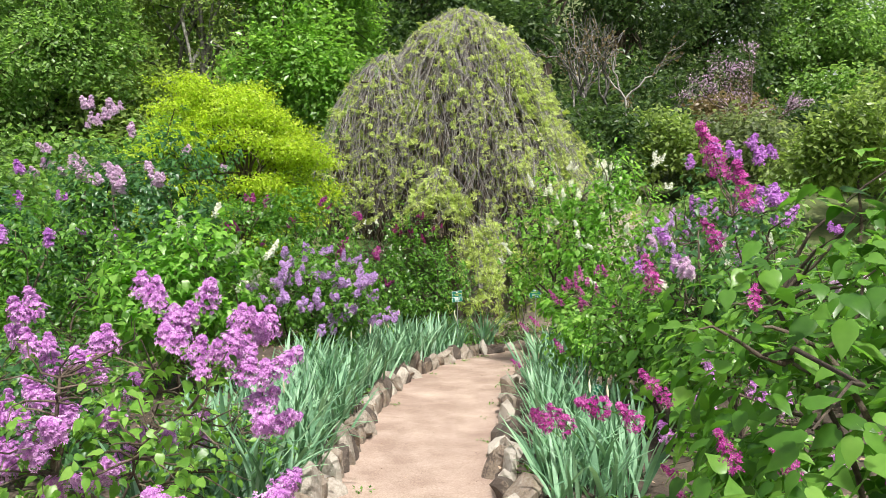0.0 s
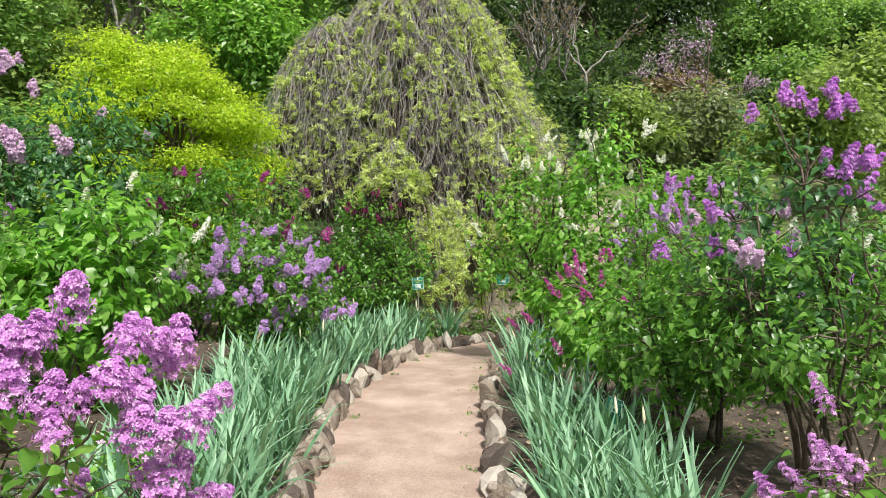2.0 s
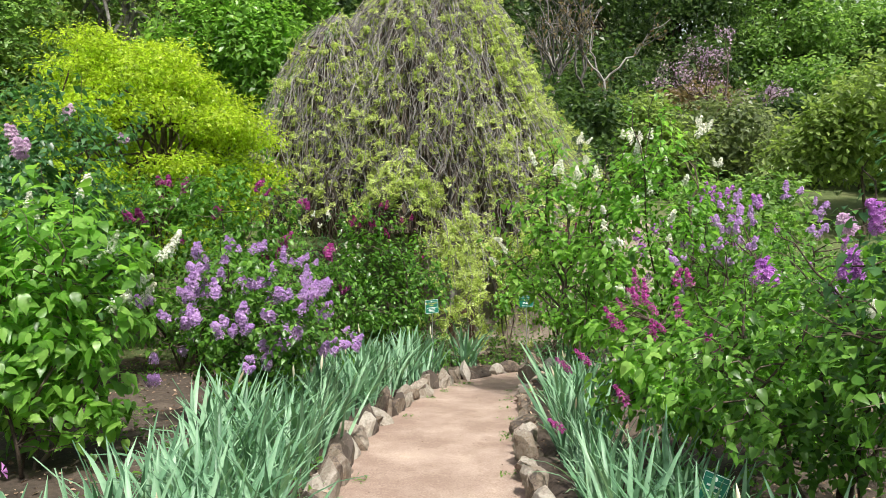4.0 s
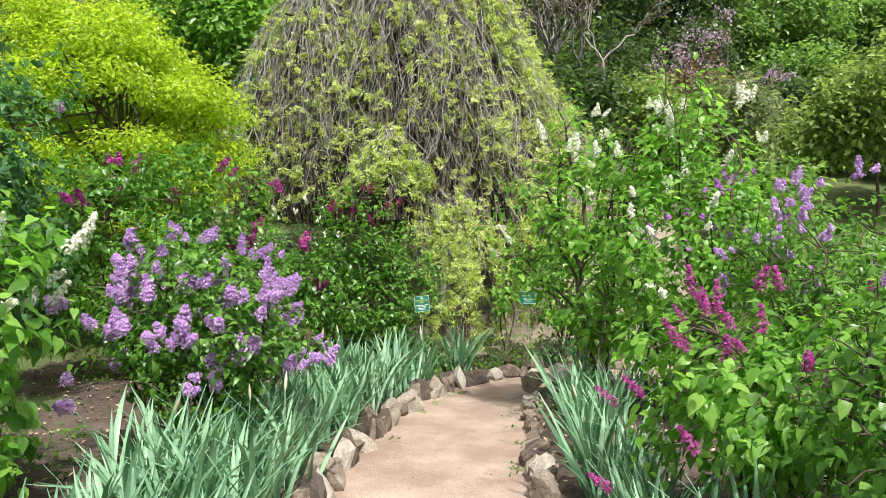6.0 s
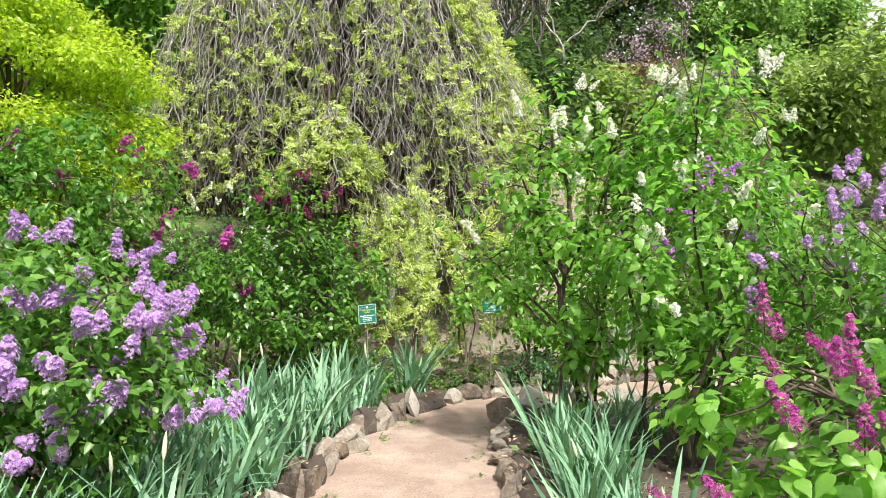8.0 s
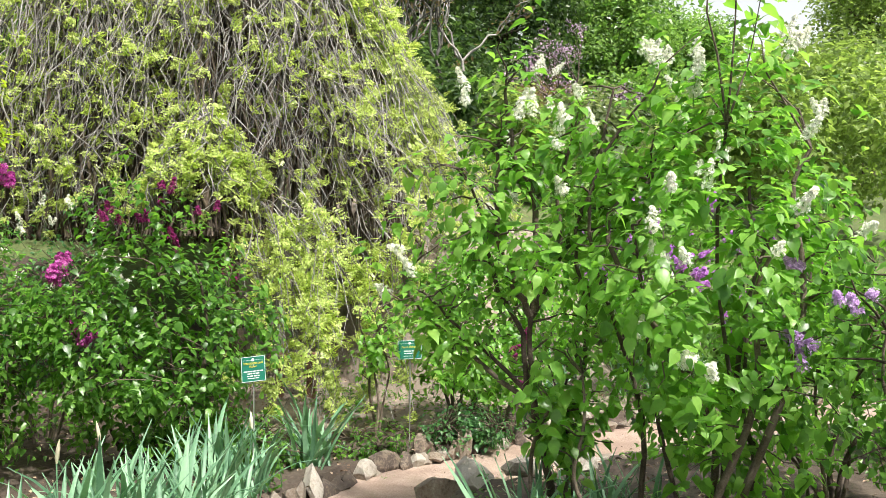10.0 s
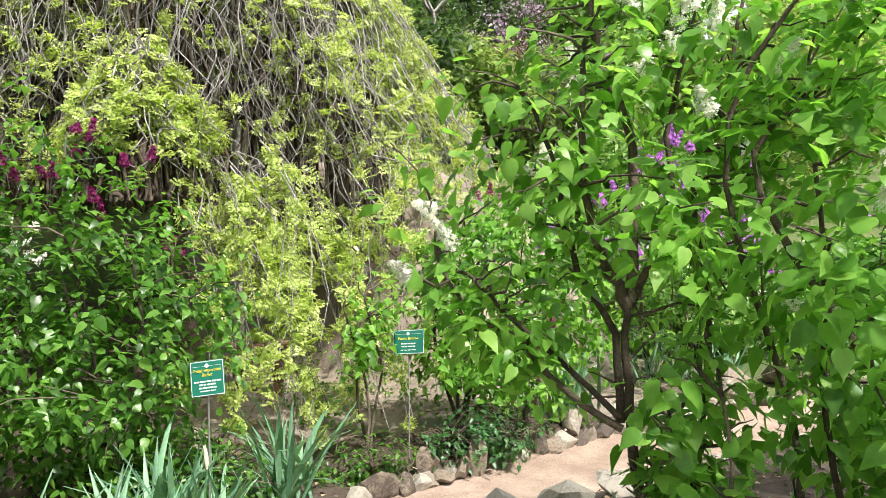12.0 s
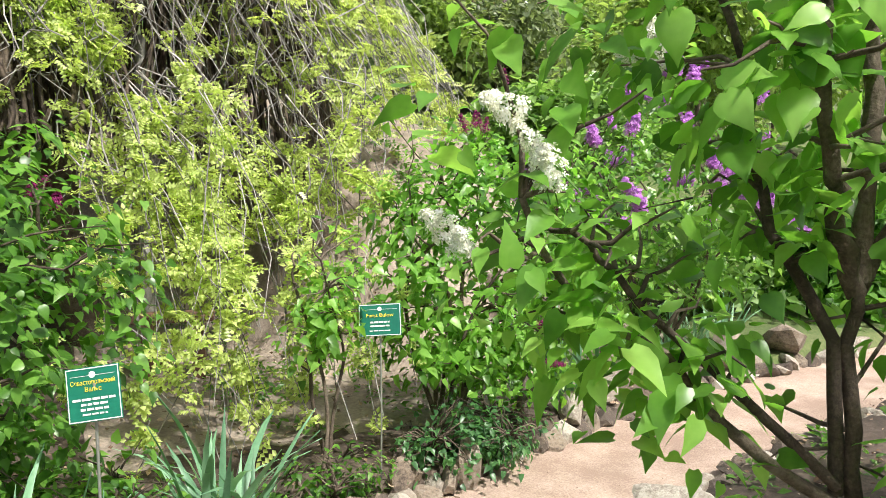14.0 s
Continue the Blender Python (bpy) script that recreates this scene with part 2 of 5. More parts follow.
def rich_leaf(seed):
    """Lilac leaf with lobed base, curved blade, raised midrib and quilted sides."""
    rs = np.random.RandomState(seed)
    t = np.array([-0.05, 0.04, 0.18, 0.34, 0.52, 0.70, 0.86, 1.0])
    w = np.array([0.15, 0.28, 0.345, 0.335, 0.265, 0.155, 0.058, 0.003]) * rs.uniform(0.9, 1.08)
    fold, droop, wave = rs.uniform(0.12, 0.34), rs.uniform(0.10, 0.32), rs.uniform(0.01, 0.03)
    v, f = [], []
    for k in range(8):
        for c in (-1, -0.5, 0, 0.5, 1):
            y = 0.0 if (k == 0 and c == 0) else t[k]
            z = fold * abs(c) * w[k] - droop * t[k] ** 2 - 0.16 * (abs(c) * w[k]) ** 2 * 4 + wave * math.sin(2.6 * k + 3 * c) * abs(c) + (0.014 if abs(c) == 0.5 else 0)
            v.append((c * w[k], y, z))
    for k in range(7):
        for c in range(4):
            o = 5 * k + c
            f += [(o, o + 1, o + 6), (o, o + 6, o + 5)]
    v += [(0.006, 0, 0), (-0.006, 0, 0), (0, -0.32, 0.05)]
    f += [(40, 41, 42)]
    return np.array(v, float), np.array(f)


def small_leaf():
    v = [(0, 0, 0), (0.26, 0.42, 0.07), (0, 1, -0.1), (-0.26, 0.42, 0.07), (0, 0.45, 0)]
    return np.array(v, float), np.array([(0, 1, 4), (1, 2, 4), (2, 3, 4), (3, 0, 4)])


def far_leaf():
    v = [(0, 0, 0), (0.32, 0.45, 0.1), (0, 1, -0.08), (-0.32, 0.45, 0.1)]
    return np.array(v, float), np.array([(0, 1, 2), (0, 2, 3)])


def pinnate_leaf():
    """A young compound leaf: leaflets in pairs along a stalk."""
    vs, fs = [], []
    for k in range(4):
        for s in (-1, 1):
            y = 0.2 + 0.22 * k
            c, w = np.array([s * 0.03, y, 0]), 0.46 - 0.05 * k
            o = len(vs)
            vs += [c, c + (s * w * 0.5, -0.10, 0.03), c + (s * w, 0.08, -0.08), c + (s * w * 0.5, 0.17, 0.0)]
            fs += [(o, o + 1, o + 2), (o, o + 2, o + 3)]
    o = len(vs)
    vs += [np.array(q, float) for q in ((0, 0.95, 0), (0.13, 1.1, 0.03), (0, 1.34, -0.05), (-0.13, 1.1, 0.03))]
    fs += [(o, o + 1, o + 2), (o, o + 2, o + 3)]
    return np.array(vs), np.array(fs)


def floret():
    """One small flower: four petals round a throat."""
    v, f = [(0, 0, -0.25)], []
    for k in range(4):
        a = k * math.pi / 2
        c, s = math.cos(a), math.sin(a)
        o = len(v)
        for x, y, z in ((0.55, -0.33, 0.12), (1.0, 0.0, 0.02), (0.55, 0.33, 0.12)):
            v.append((x * c - y * s, x * s + y * c, z))
        f += [(0, o, o + 1), (0, o + 1, o + 2)]
    return np.array(v, float), np.array(f)


def plain_floret():
    v, f = [(0, 0, -0.2)], []
    for k in range(4):
        a = k * math.pi / 2
        o = len(v)
        for x, y in ((0.95, -0.42), (0.95, 0.42)):
            v.append((x * math.cos(a) - y * math.sin(a), x * math.sin(a) + y * math.cos(a), 0.08))
        f.append((0, o, o + 1))
    return np.array(v, float), np.array(f)


def plain_heart():
    v = [(0, 0, 0), (0, 0.5, 0), (0, 1, -0.16), (0.31, 0.06, 0.09), (0.26, 0.46, 0.07), (-0.31, 0.06, 0.09), (-0.26, 0.46, 0.07)]
    return np.array(v, float), np.array([(0, 3, 1), (3, 4, 1), (4, 2, 1), (0, 1, 5), (5, 1, 6), (6, 1, 2)])


HEART_PLAIN, FLORET_PLAIN = plain_heart(), plain_floret()
HEART, SMALL, FAR, PINNATE, FLORET = heart_leaf(), small_leaf(), far_leaf(), pinnate_leaf(), floret()


def panicle(name, mat, seed, count=110, size=0.010, length=0.15, width=0.042):
    """A lilac's flower cluster: florets crowded on a lumpy, tapering spike."""
    rs = np.random.RandomState(seed)
    t = rs.rand(count) ** 0.8
    lump = 1 + 0.3 * np.sin(t * 23 + seed) + rs.normal(0, 0.16, count)
    r = width * np.clip(1.12 - t, 0.08, 1) ** 0.7 * np.where(t < 0.12, 0.6, 1) * lump * rs.uniform(0.75, 1.05, count)
    a = rs.rand(count) * 2 * np.pi
    p = np.stack([r * np.cos(a), r * np.sin(a), t * length], 1)
    out = unit(np.stack([np.cos(a), np.sin(a), 0.25 + 1.2 * t], 1) + rs.normal(0, 0.3, (count, 3)))
    one = FLORET if count > 200 else FLORET_PLAIN
    v, f = strew((one[0][:, [0, 2, 1]], one[1][:, ::-1]), p, out, rs.normal(0, 1, (count, 3)), size * rs.uniform(0.75, 1.2, count))
    stem = tube([(0, 0, -0.05), (0, 0, length * 0.5), (0, 0, length * 0.9)], [0.003, 0.002, 0.001], 4)
    vv, ff = joined([(v, f), stem])
    return tri_mesh(name, vv, ff, [mat, M_GRASS], [0] * len(f) + [1] * len(stem[1]))


PANICLES = {}


def panicles(mat, kind):
    """Five shapes of cluster in one colour, made once."""
    count, size, length, width = {"full": (240, 0.0132, 0.15, 0.058), "mid": (130, 0.0140, 0.135, 0.048), "slim": (170, 0.0095, 0.15, 0.036), "bud": (190, 0.0085, 0.16, 0.036), "far": (55, 0.018, 0.16, 0.05)}[kind]
    key = (mat.name, kind)
    if key not in PANICLES:
        PANICLES[key] = [panicle("flower_spike", mat, 40 + k, count, size, length * (0.75 + 0.12 * k), width) for k in range(5)]
    return PANICLES[key]


LEAF_MESHES = {}


def leaf_object(mat, parent, place, along, normal, size):
    if mat.name not in LEAF_MESHES:
        LEAF_MESHES[mat.name] = [tri_mesh("leaf", *rich_leaf(60 + k), [mat], smooth=True) for k in range(6)]
    ob = part("leaf", LEAF_MESHES[mat.name][int(abs(place[0]) * 9173) % 6], parent)
    y = Vector(along).normalized()
    x = y.cross(Vector(normal)).normalized()
    z = x.cross(y)
    ob.matrix_basis = Matrix.Translation(place) @ Matrix((x, y, z)).transposed().to_4x4() @ Matrix.Diagonal((size, size, size, 1))
    return ob


# ---- lie of the land ----
def path_level(y):
    return float(np.interp(y, [-5, 4, 6, 8.5, 10.5, 12.2, 40], [0.08, 0.08, 0.08, 0.08, 0.03, -0.02, -0.02]))


LEFT_EDGE = [(-0.75, -8), (-0.72, 0), (-0.66, 4.4), (-0.60, 5.7), (-0.57, 7.0), (-0.48, 8.0), (-0.36, 8.7), (-0.12, 9.6), (0.12, 10.4), (0.52, 11.2), (1.0, 11.75), (1.7, 12.15), (2.6, 12.5), (4.3, 12.95), (7.0, 13.3), (12.0, 13.5)]
RIGHT_EDGE = [(0.28, -8), (0.27, 0), (0.32, 4.4), (0.42, 5.7), (0.54, 7.0), (0.67, 8.0), (0.78, 8.7), (0.93, 9.6), (1.06, 10.3), (1.35, 10.9), (1.75, 11.15), (2.2, 11.35), (2.9, 11.65), (4.5, 12.0), (7.0, 12.3), (12.0, 12.5)]


def line_points(knots, step):
    """Evenly spaced points on a rounded line through knots."""
    k = np.array(knots, float)
    out = []
    for i in range(len(k) - 1):
        p0, p1, p2, p3 = k[max(i - 1, 0)], k[i], k[i + 1], k[min(i + 2, len(k) - 1)]
        n = max(int(np.linalg.norm(p2 - p1) / 0.05), 2)
        for t in np.linspace(0, 1, n, endpoint=False):
            out.append(0.5 * (2 * p1 + (p2 - p0) * t + (2 * p0 - 5 * p1 + 4 * p2 - p3) * t * t + (3 * p1 - p0 - 3 * p2 + p3) * t ** 3))
    out.append(k[-1])
    out = np.array(out)
    s = np.concatenate([[0], np.cumsum(np.linalg.norm(np.diff(out, axis=0), axis=1))])
    u = np.arange(0, s[-1], step)
    return np.stack([np.interp(u, s, out[:, 0]), np.interp(u, s, out[:, 1])], 1)


LEFT_LINE, RIGHT_LINE = line_points(LEFT_EDGE, 0.1), line_points(RIGHT_EDGE, 0.1)
OUTLINE = np.concatenate([LEFT_LINE, RIGHT_LINE[::-1]])


def in_path(x, y):
    """Which of the points lie on the path."""
    x, y = np.asarray(x), np.asarray(y)
    inside = np.zeros(x.shape, bool)
    a = OUTLINE
    b = np.roll(OUTLINE, -1, 0)
    for (x1, y1), (x2, y2) in zip(a, b):
        if y1 != y2:
            inside ^= ((y1 > y) != (y2 > y)) & (x < (x2 - x1) * (y - y1) / (y2 - y1) + x1)
    return inside


def bed_level(x, y):
    """Height of the ground beside the path: beds, earth bank, hillside."""
    x, y = np.asarray(x, float), np.asarray(y, float)
    z = np.interp(y, [-5, 4, 6, 8.5, 10.5, 12.2, 40], [0.08, 0.08, 0.08, 0.08, 0.03, -0.02, -0.02]) + 0.10
    foot = 17.2 - 3.5 / (1 + np.exp(np.clip(-(x - 1.75) * 5, -60, 60))) + 3.6 / (1 + np.exp(np.clip(-(x - 5.2) * 1.6, -60, 60)))
    d = np.maximum(y - foot, 0)
    z = z + 0.78 * np.minimum(d, 2.2) + 0.24 * np.clip(d - 2.2, 0, 40) + 0.06 * np.sin(x * 2.3 + y * 1.7) * np.minimum(d, 1)
    z = z + 0.5 * np.clip(y - 45, 0, 55) / (1 + np.exp(np.clip((x - 25) / 2.5, -60, 60)))
    z = z + 0.03 * np.sin(x * 2.3 + 0.7 * y) * np.sin(1.7 * y - x)
    return z


def height(x, y):
    return float(bed_level(x, y))


# ground: one sheet to the horizon, sunk under the path
gx = np.unique(np.concatenate([np.linspace(-600, -30, 12), np.linspace(-30, -4, 27), np.linspace(-4, 6, 84), np.linspace(6, 34, 29), np.linspace(34, 600, 12)]))
gy = np.unique(np.concatenate([np.linspace(-600, -20, 12), np.linspace(-20, -2, 19), np.linspace(-2, 17, 159), np.linspace(17, 60, 44), np.linspace(60, 100, 9), np.linspace(100, 700, 12)]))
GX, GY = np.meshgrid(gx, gy)
GZ = bed_level(GX, GY)
inside = in_path(GX, GY)
for ox, oy in ((0.11, 0), (-0.11, 0), (0, 0.11), (0, -0.11)):
    inside |= in_path(GX + ox, GY + oy)
GZ = np.where(inside, GZ - 0.17, GZ + np.random.RandomState(3).normal(0, 0.012, GZ.shape))
nx, ny = len(gx), len(gy)
idx = np.arange(nx * ny).reshape(ny, nx)
q = np.stack([idx[:-1, :-1], idx[:-1, 1:], idx[1:, 1:], idx[1:, :-1]], -1).reshape(-1, 4)
cx, cy = GX.ravel()[q[:, 0]], GY.ravel()[q[:, 0]]
wander = 0.5 * np.sin(cx * 1.9) + 0.4 * np.sin(cy * 2.3 + cx)
clay = (cy > 12.9 + 0.3 * wander) & (cx > 0.2) & (cx < 5.5 + wander) & (cy < 19.5 + wander)
turf = ~clay & ((cx < -3.6 + wander) | (cx > 4.6 + wander) | (cy < 0.5 + wander) | (cy > 17.5 + wander))
kinds_of_ground = np.where(clay, 1, np.where(turf, 2, 0))
tagged(new("ground", tri_mesh("ground", np.stack([GX, GY, GZ], -1).reshape(-1, 3), np.concatenate([q[:, :3], q[:, [0, 2, 3]]]), [M_SOIL, M_CLAY, M_TURF], np.tile(kinds_of_ground, 2), True)),
       "dark bed soil, dry clay bank and rough grass", "ground", kind="structure")

# added glowing ring far behind the hills: paints pale sky haze low over the horizon
m_haze, hn, hl, hp = material("painted sky haze")
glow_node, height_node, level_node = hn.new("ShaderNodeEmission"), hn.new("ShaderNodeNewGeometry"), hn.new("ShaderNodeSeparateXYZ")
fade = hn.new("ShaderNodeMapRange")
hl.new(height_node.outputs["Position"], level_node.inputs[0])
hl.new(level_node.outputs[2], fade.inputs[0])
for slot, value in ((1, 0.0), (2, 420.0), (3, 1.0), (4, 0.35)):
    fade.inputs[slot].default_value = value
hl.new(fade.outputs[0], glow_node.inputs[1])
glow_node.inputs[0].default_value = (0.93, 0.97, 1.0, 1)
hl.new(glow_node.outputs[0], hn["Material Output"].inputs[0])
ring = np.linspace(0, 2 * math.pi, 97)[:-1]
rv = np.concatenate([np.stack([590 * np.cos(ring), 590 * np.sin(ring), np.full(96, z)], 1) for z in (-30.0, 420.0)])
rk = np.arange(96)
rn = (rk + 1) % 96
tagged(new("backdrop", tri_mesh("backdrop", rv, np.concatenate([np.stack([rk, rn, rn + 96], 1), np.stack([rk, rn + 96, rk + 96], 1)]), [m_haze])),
       "glowing ring painted as pale hazy sky beyond the hills", "sky", kind="structure")

# path: pinkish sand, slightly hollow in the middle
ll, rl = line_points(LEFT_EDGE, 0.125), line_points(RIGHT_EDGE, 0.125)
ts = np.linspace(0, 1, 200)
ll = np.stack([np.interp(ts, np.linspace(0, 1, len(ll)), ll[:, k]) for k in (0, 1)], 1)
rl = np.stack([np.interp(ts, np.linspace(0, 1, len(rl)), rl[:, k]) for k in (0, 1)], 1)
us = np.linspace(-0.12, 1.12, 15)
PV = ll[:, None] + (rl - ll)[:, None] * us[None, :, None]
PZ = np.vectorize(path_level)(PV[..., 1]) - 0.012 * (1 - (2 * us - 1) ** 2)[None] + np.random.RandomState(4).normal(0, 0.0035, PV.shape[:2])
idx = np.arange(200 * 15).reshape(200, 15)
q = np.stack([idx[:-1, :-1], idx[:-1, 1:], idx[1:, 1:], idx[1:, :-1]], -1).reshape(-1, 4)
tagged(new("path", tri_mesh("path", np.concatenate([PV, PZ[..., None]], -1).reshape(-1, 3), np.concatenate([q[:, :3], q[:, [0, 2, 3]]]), [M_PATH], smooth=True)),
       "pinkish sandy footpath curving between stone edgings", "path", kind="structure")


# ---- shrubs and trees ----
def crown_points(rs, count, centre, radii, shell=0.55, bumps=0.22):
    """Twig ends in an uneven crown, more of them outside than inside."""
    d = unit(rs.normal(0, 1, (count, 3)))
    ph = rs.rand(6) * 6.28
    lump = 1 + bumps * (np.sin(3 * d[:, 0] + ph[0]) * np.sin(4 * d[:, 1] + ph[1]) + 0.7 * np.sin(5 * d[:, 2] + 4 * d[:, 0] + ph[2]) + 0.5 * np.sin(9 * d[:, 1] + 7 * d[:, 0] + ph[3]))
    r = (shell + (1 - shell) * rs.rand(count) ** 0.6) * lump * rs.uniform(0.9, 1.1, count)
    return np.asarray(centre) + d * r[:, None] * np.asarray(radii), d


def lilac(label, base, centre, radii, twigs, leaf_mat, leaf=0.07, per=9, flowers=(), stems=5, seed=1, separate=0, group="lilac bushes", bare=0.0, near=None, template=None, floor=0.12, lines=()):
    """A lilac bush: stems from one stool, forked twigs, heart-shaped leaves, upright flower clusters.
    flowers: (material, kind, count, scale, lowest elevation, extra places).
    lines: (thickness, knots) of stems with a known course."""
    rs = np.random.RandomState(seed)
    template = template or (HEART if separate else HEART_PLAIN)
    bz = height(base[0], base[1]) - 0.03
    bush = tagged(new("lilac_bush"), label, "lilac bush", group)
    bush.location = (base[0], base[1], bz)
    org = np.array([base[0], base[1], bz])
    c = np.array(centre, float)
    twigs = int(twigs * (1.25 if lines else 1.5))
    ends, d = crown_points(rs, twigs, c, radii)
    # stems
    mains = []
    for k in range(0 if lines else stems):
        a = 2 * math.pi * (k + rs.rand() * 0.6) / stems
        tip = c + np.array([math.cos(a) * radii[0] * 0.55, math.sin(a) * radii[1] * 0.55, radii[2] * rs.uniform(0.05, 0.6)])
        foot = org + np.array([math.cos(a), math.sin(a), 0]) * rs.uniform(0.03, 0.12)
        thick = 0.009 + 0.007 * rs.rand() + 0.009 * max(radii[2] - 0.5, 0)
        mains.append((bent(foot, tip, rs, 0.17, 14, 0.02), np.linspace(thick, thick * 0.4, 14)))
    for thick, knots in lines:
        k3 = np.array(knots, float)
        u = np.linspace(0, len(k3) - 1, 14)
        line = np.stack([np.interp(u, np.arange(len(k3)), k3[:, j]) for j in range(3)], 1)
        line[1:-1] = 0.25 * line[:-2] + 0.5 * line[1:-1] + 0.25 * line[2:]
        line[1:-1] += rs.normal(0, 0.006, (12, 3))
        mains.append((line, np.linspace(thick, thick * 0.45, 14)))
    for line, girth in mains:
        me = tri_mesh("stem", *(lambda vf: (vf[0] - org, vf[1]))(tube(line, girth, 7)), [M_BARK], smooth=True)
        part("stem", me, bush)
    mains = [line for line, girth in mains]
    if lines:
        # an open crown: twigs leave the named stems
        sprung = np.concatenate([mm[6:] for mm in mains[1:]])
        way = unit(rs.normal(0, 1, (twigs, 3)) + np.array([0, 0, 0.25]))
        inside_ends = sprung[rs.randint(len(sprung), size=twigs)] + way * rs.uniform(0.06, 0.34, (twigs, 1))
        half = rs.rand(twigs) < 0.62
        ends, d = np.where(half[:, None], inside_ends, ends), np.where(half[:, None], way, d)
    low = bz + floor
    ok = ends[:, 2] > low
    ends, d = ends[ok], d[ok]
    allm = np.concatenate([mm[5:] for mm in mains])
    bits = []
    for e in ends[:: max(1, len(ends) // 90)]:
        s = allm[np.argmin(np.linalg.norm(allm - e, axis=1) + 0.6 * np.maximum(allm[:, 2] - e[2], 0))]
        bits.append(tube(bent(s, e, rs, 0.18, 5, 0.06), np.linspace(0.006, 0.0018, 5), 4))
    tv, tf = joined(bits)
    tagged(part("twig_growth", tri_mesh("twig_growth", tv - org, tf, [M_BARK], smooth=True), bush), kind="stuff")
    # leaves
    n = len(ends) * per
    which = np.repeat(np.arange(len(ends)), per)
    keep = rs.rand(n) > bare
    which = which[keep]
    n = len(which)
    out = d[which]
    # pairs of leaves along the last of each twig, spreading from it and hanging over
    shoot = unit(out + np.array([0, 0, 0.7]))
    ray = unit(np.cross(shoot, rs.normal(0, 1, (n, 3))))
    back = rs.rand(n)[:, None]
    p = ends[which] + rs.normal(0, 0.022 + 0.1 * leaf, (n, 3)) - shoot * back * 0.15 + ray * 0.25 * leaf
    along = ray * 0.85 + shoot * (0.45 - 0.5 * back) + np.array([0, 0, -0.5]) + rs.normal(0, 0.22, (n, 3))
    normal = np.array([0, 0, 0.8]) + ray * 0.45 + out * 0.45 + rs.normal(0, 0.33, (n, 3))
    size = leaf * rs.uniform(0.55, 1.2, n) * (0.75 + 0.4 * back[:, 0])
    good = p[:, 2] > low - 0.05
    p, along, normal, size = p[good], along[good], normal[good], size[good]
    if separate:
        focus = np.array(near if near else (0, base[1] - 1, 1.5))
        order = np.argsort(np.linalg.norm(p - focus, axis=1))
        pick, rest = order[:separate], order[separate:]
        for k in pick:
            leaf_object(leaf_mat, bush, p[k] - org, along[k], normal[k], size[k])
        p, along, normal, size = p[rest], along[rest], normal[rest], size[rest]
    v, f = strew(template, p - org, along, normal, size)
    tagged(part("foliage", tri_mesh("foliage", v, f, [leaf_mat], smooth=True), bush), kind="stuff")
    # flowers
    for mat, kind, count, scale, lowest, extra in flowers:
        meshes = panicles(mat, kind)
        cand, cd = crown_points(rs, count * 12 + 40, c, np.array(radii) * 1.04, 0.86, 0.18)
        cand, cd = cand[cd[:, 2] > lowest], cd[cd[:, 2] > lowest]
        spots = [(q, w) for q, w in zip(cand[:count], cd[:count])] + [(np.array(q) - (0, 0, 0.07), unit(np.array(q) - c)) for q in extra]
        for q, w in spots:
            k = rs.randint(5)
            for twin in range(rs.choice([2, 3, 4] if kind in ('mid', 'full') else [1, 1, 2] if kind == 'bud' else [1, 2, 3], p=[0.3, 0.45, 0.25])):
                axis = unit(w * 0.7 + np.array([0, 0, 0.75]) + rs.normal(0, 0.32, 3))
                ob = part("flower_spike", meshes[(k + twin) % 5], bush)
                sc = scale * rs.uniform(0.75, 1.2)
                ob.matrix_basis = Matrix.Translation(Vector(q - org + rs.normal(0, 0.034, 3))) @ Vector(axis).to_track_quat("Z", "Y").to_matrix().to_4x4() @ Matrix.Diagonal((sc, sc, sc, 1))
    return bush


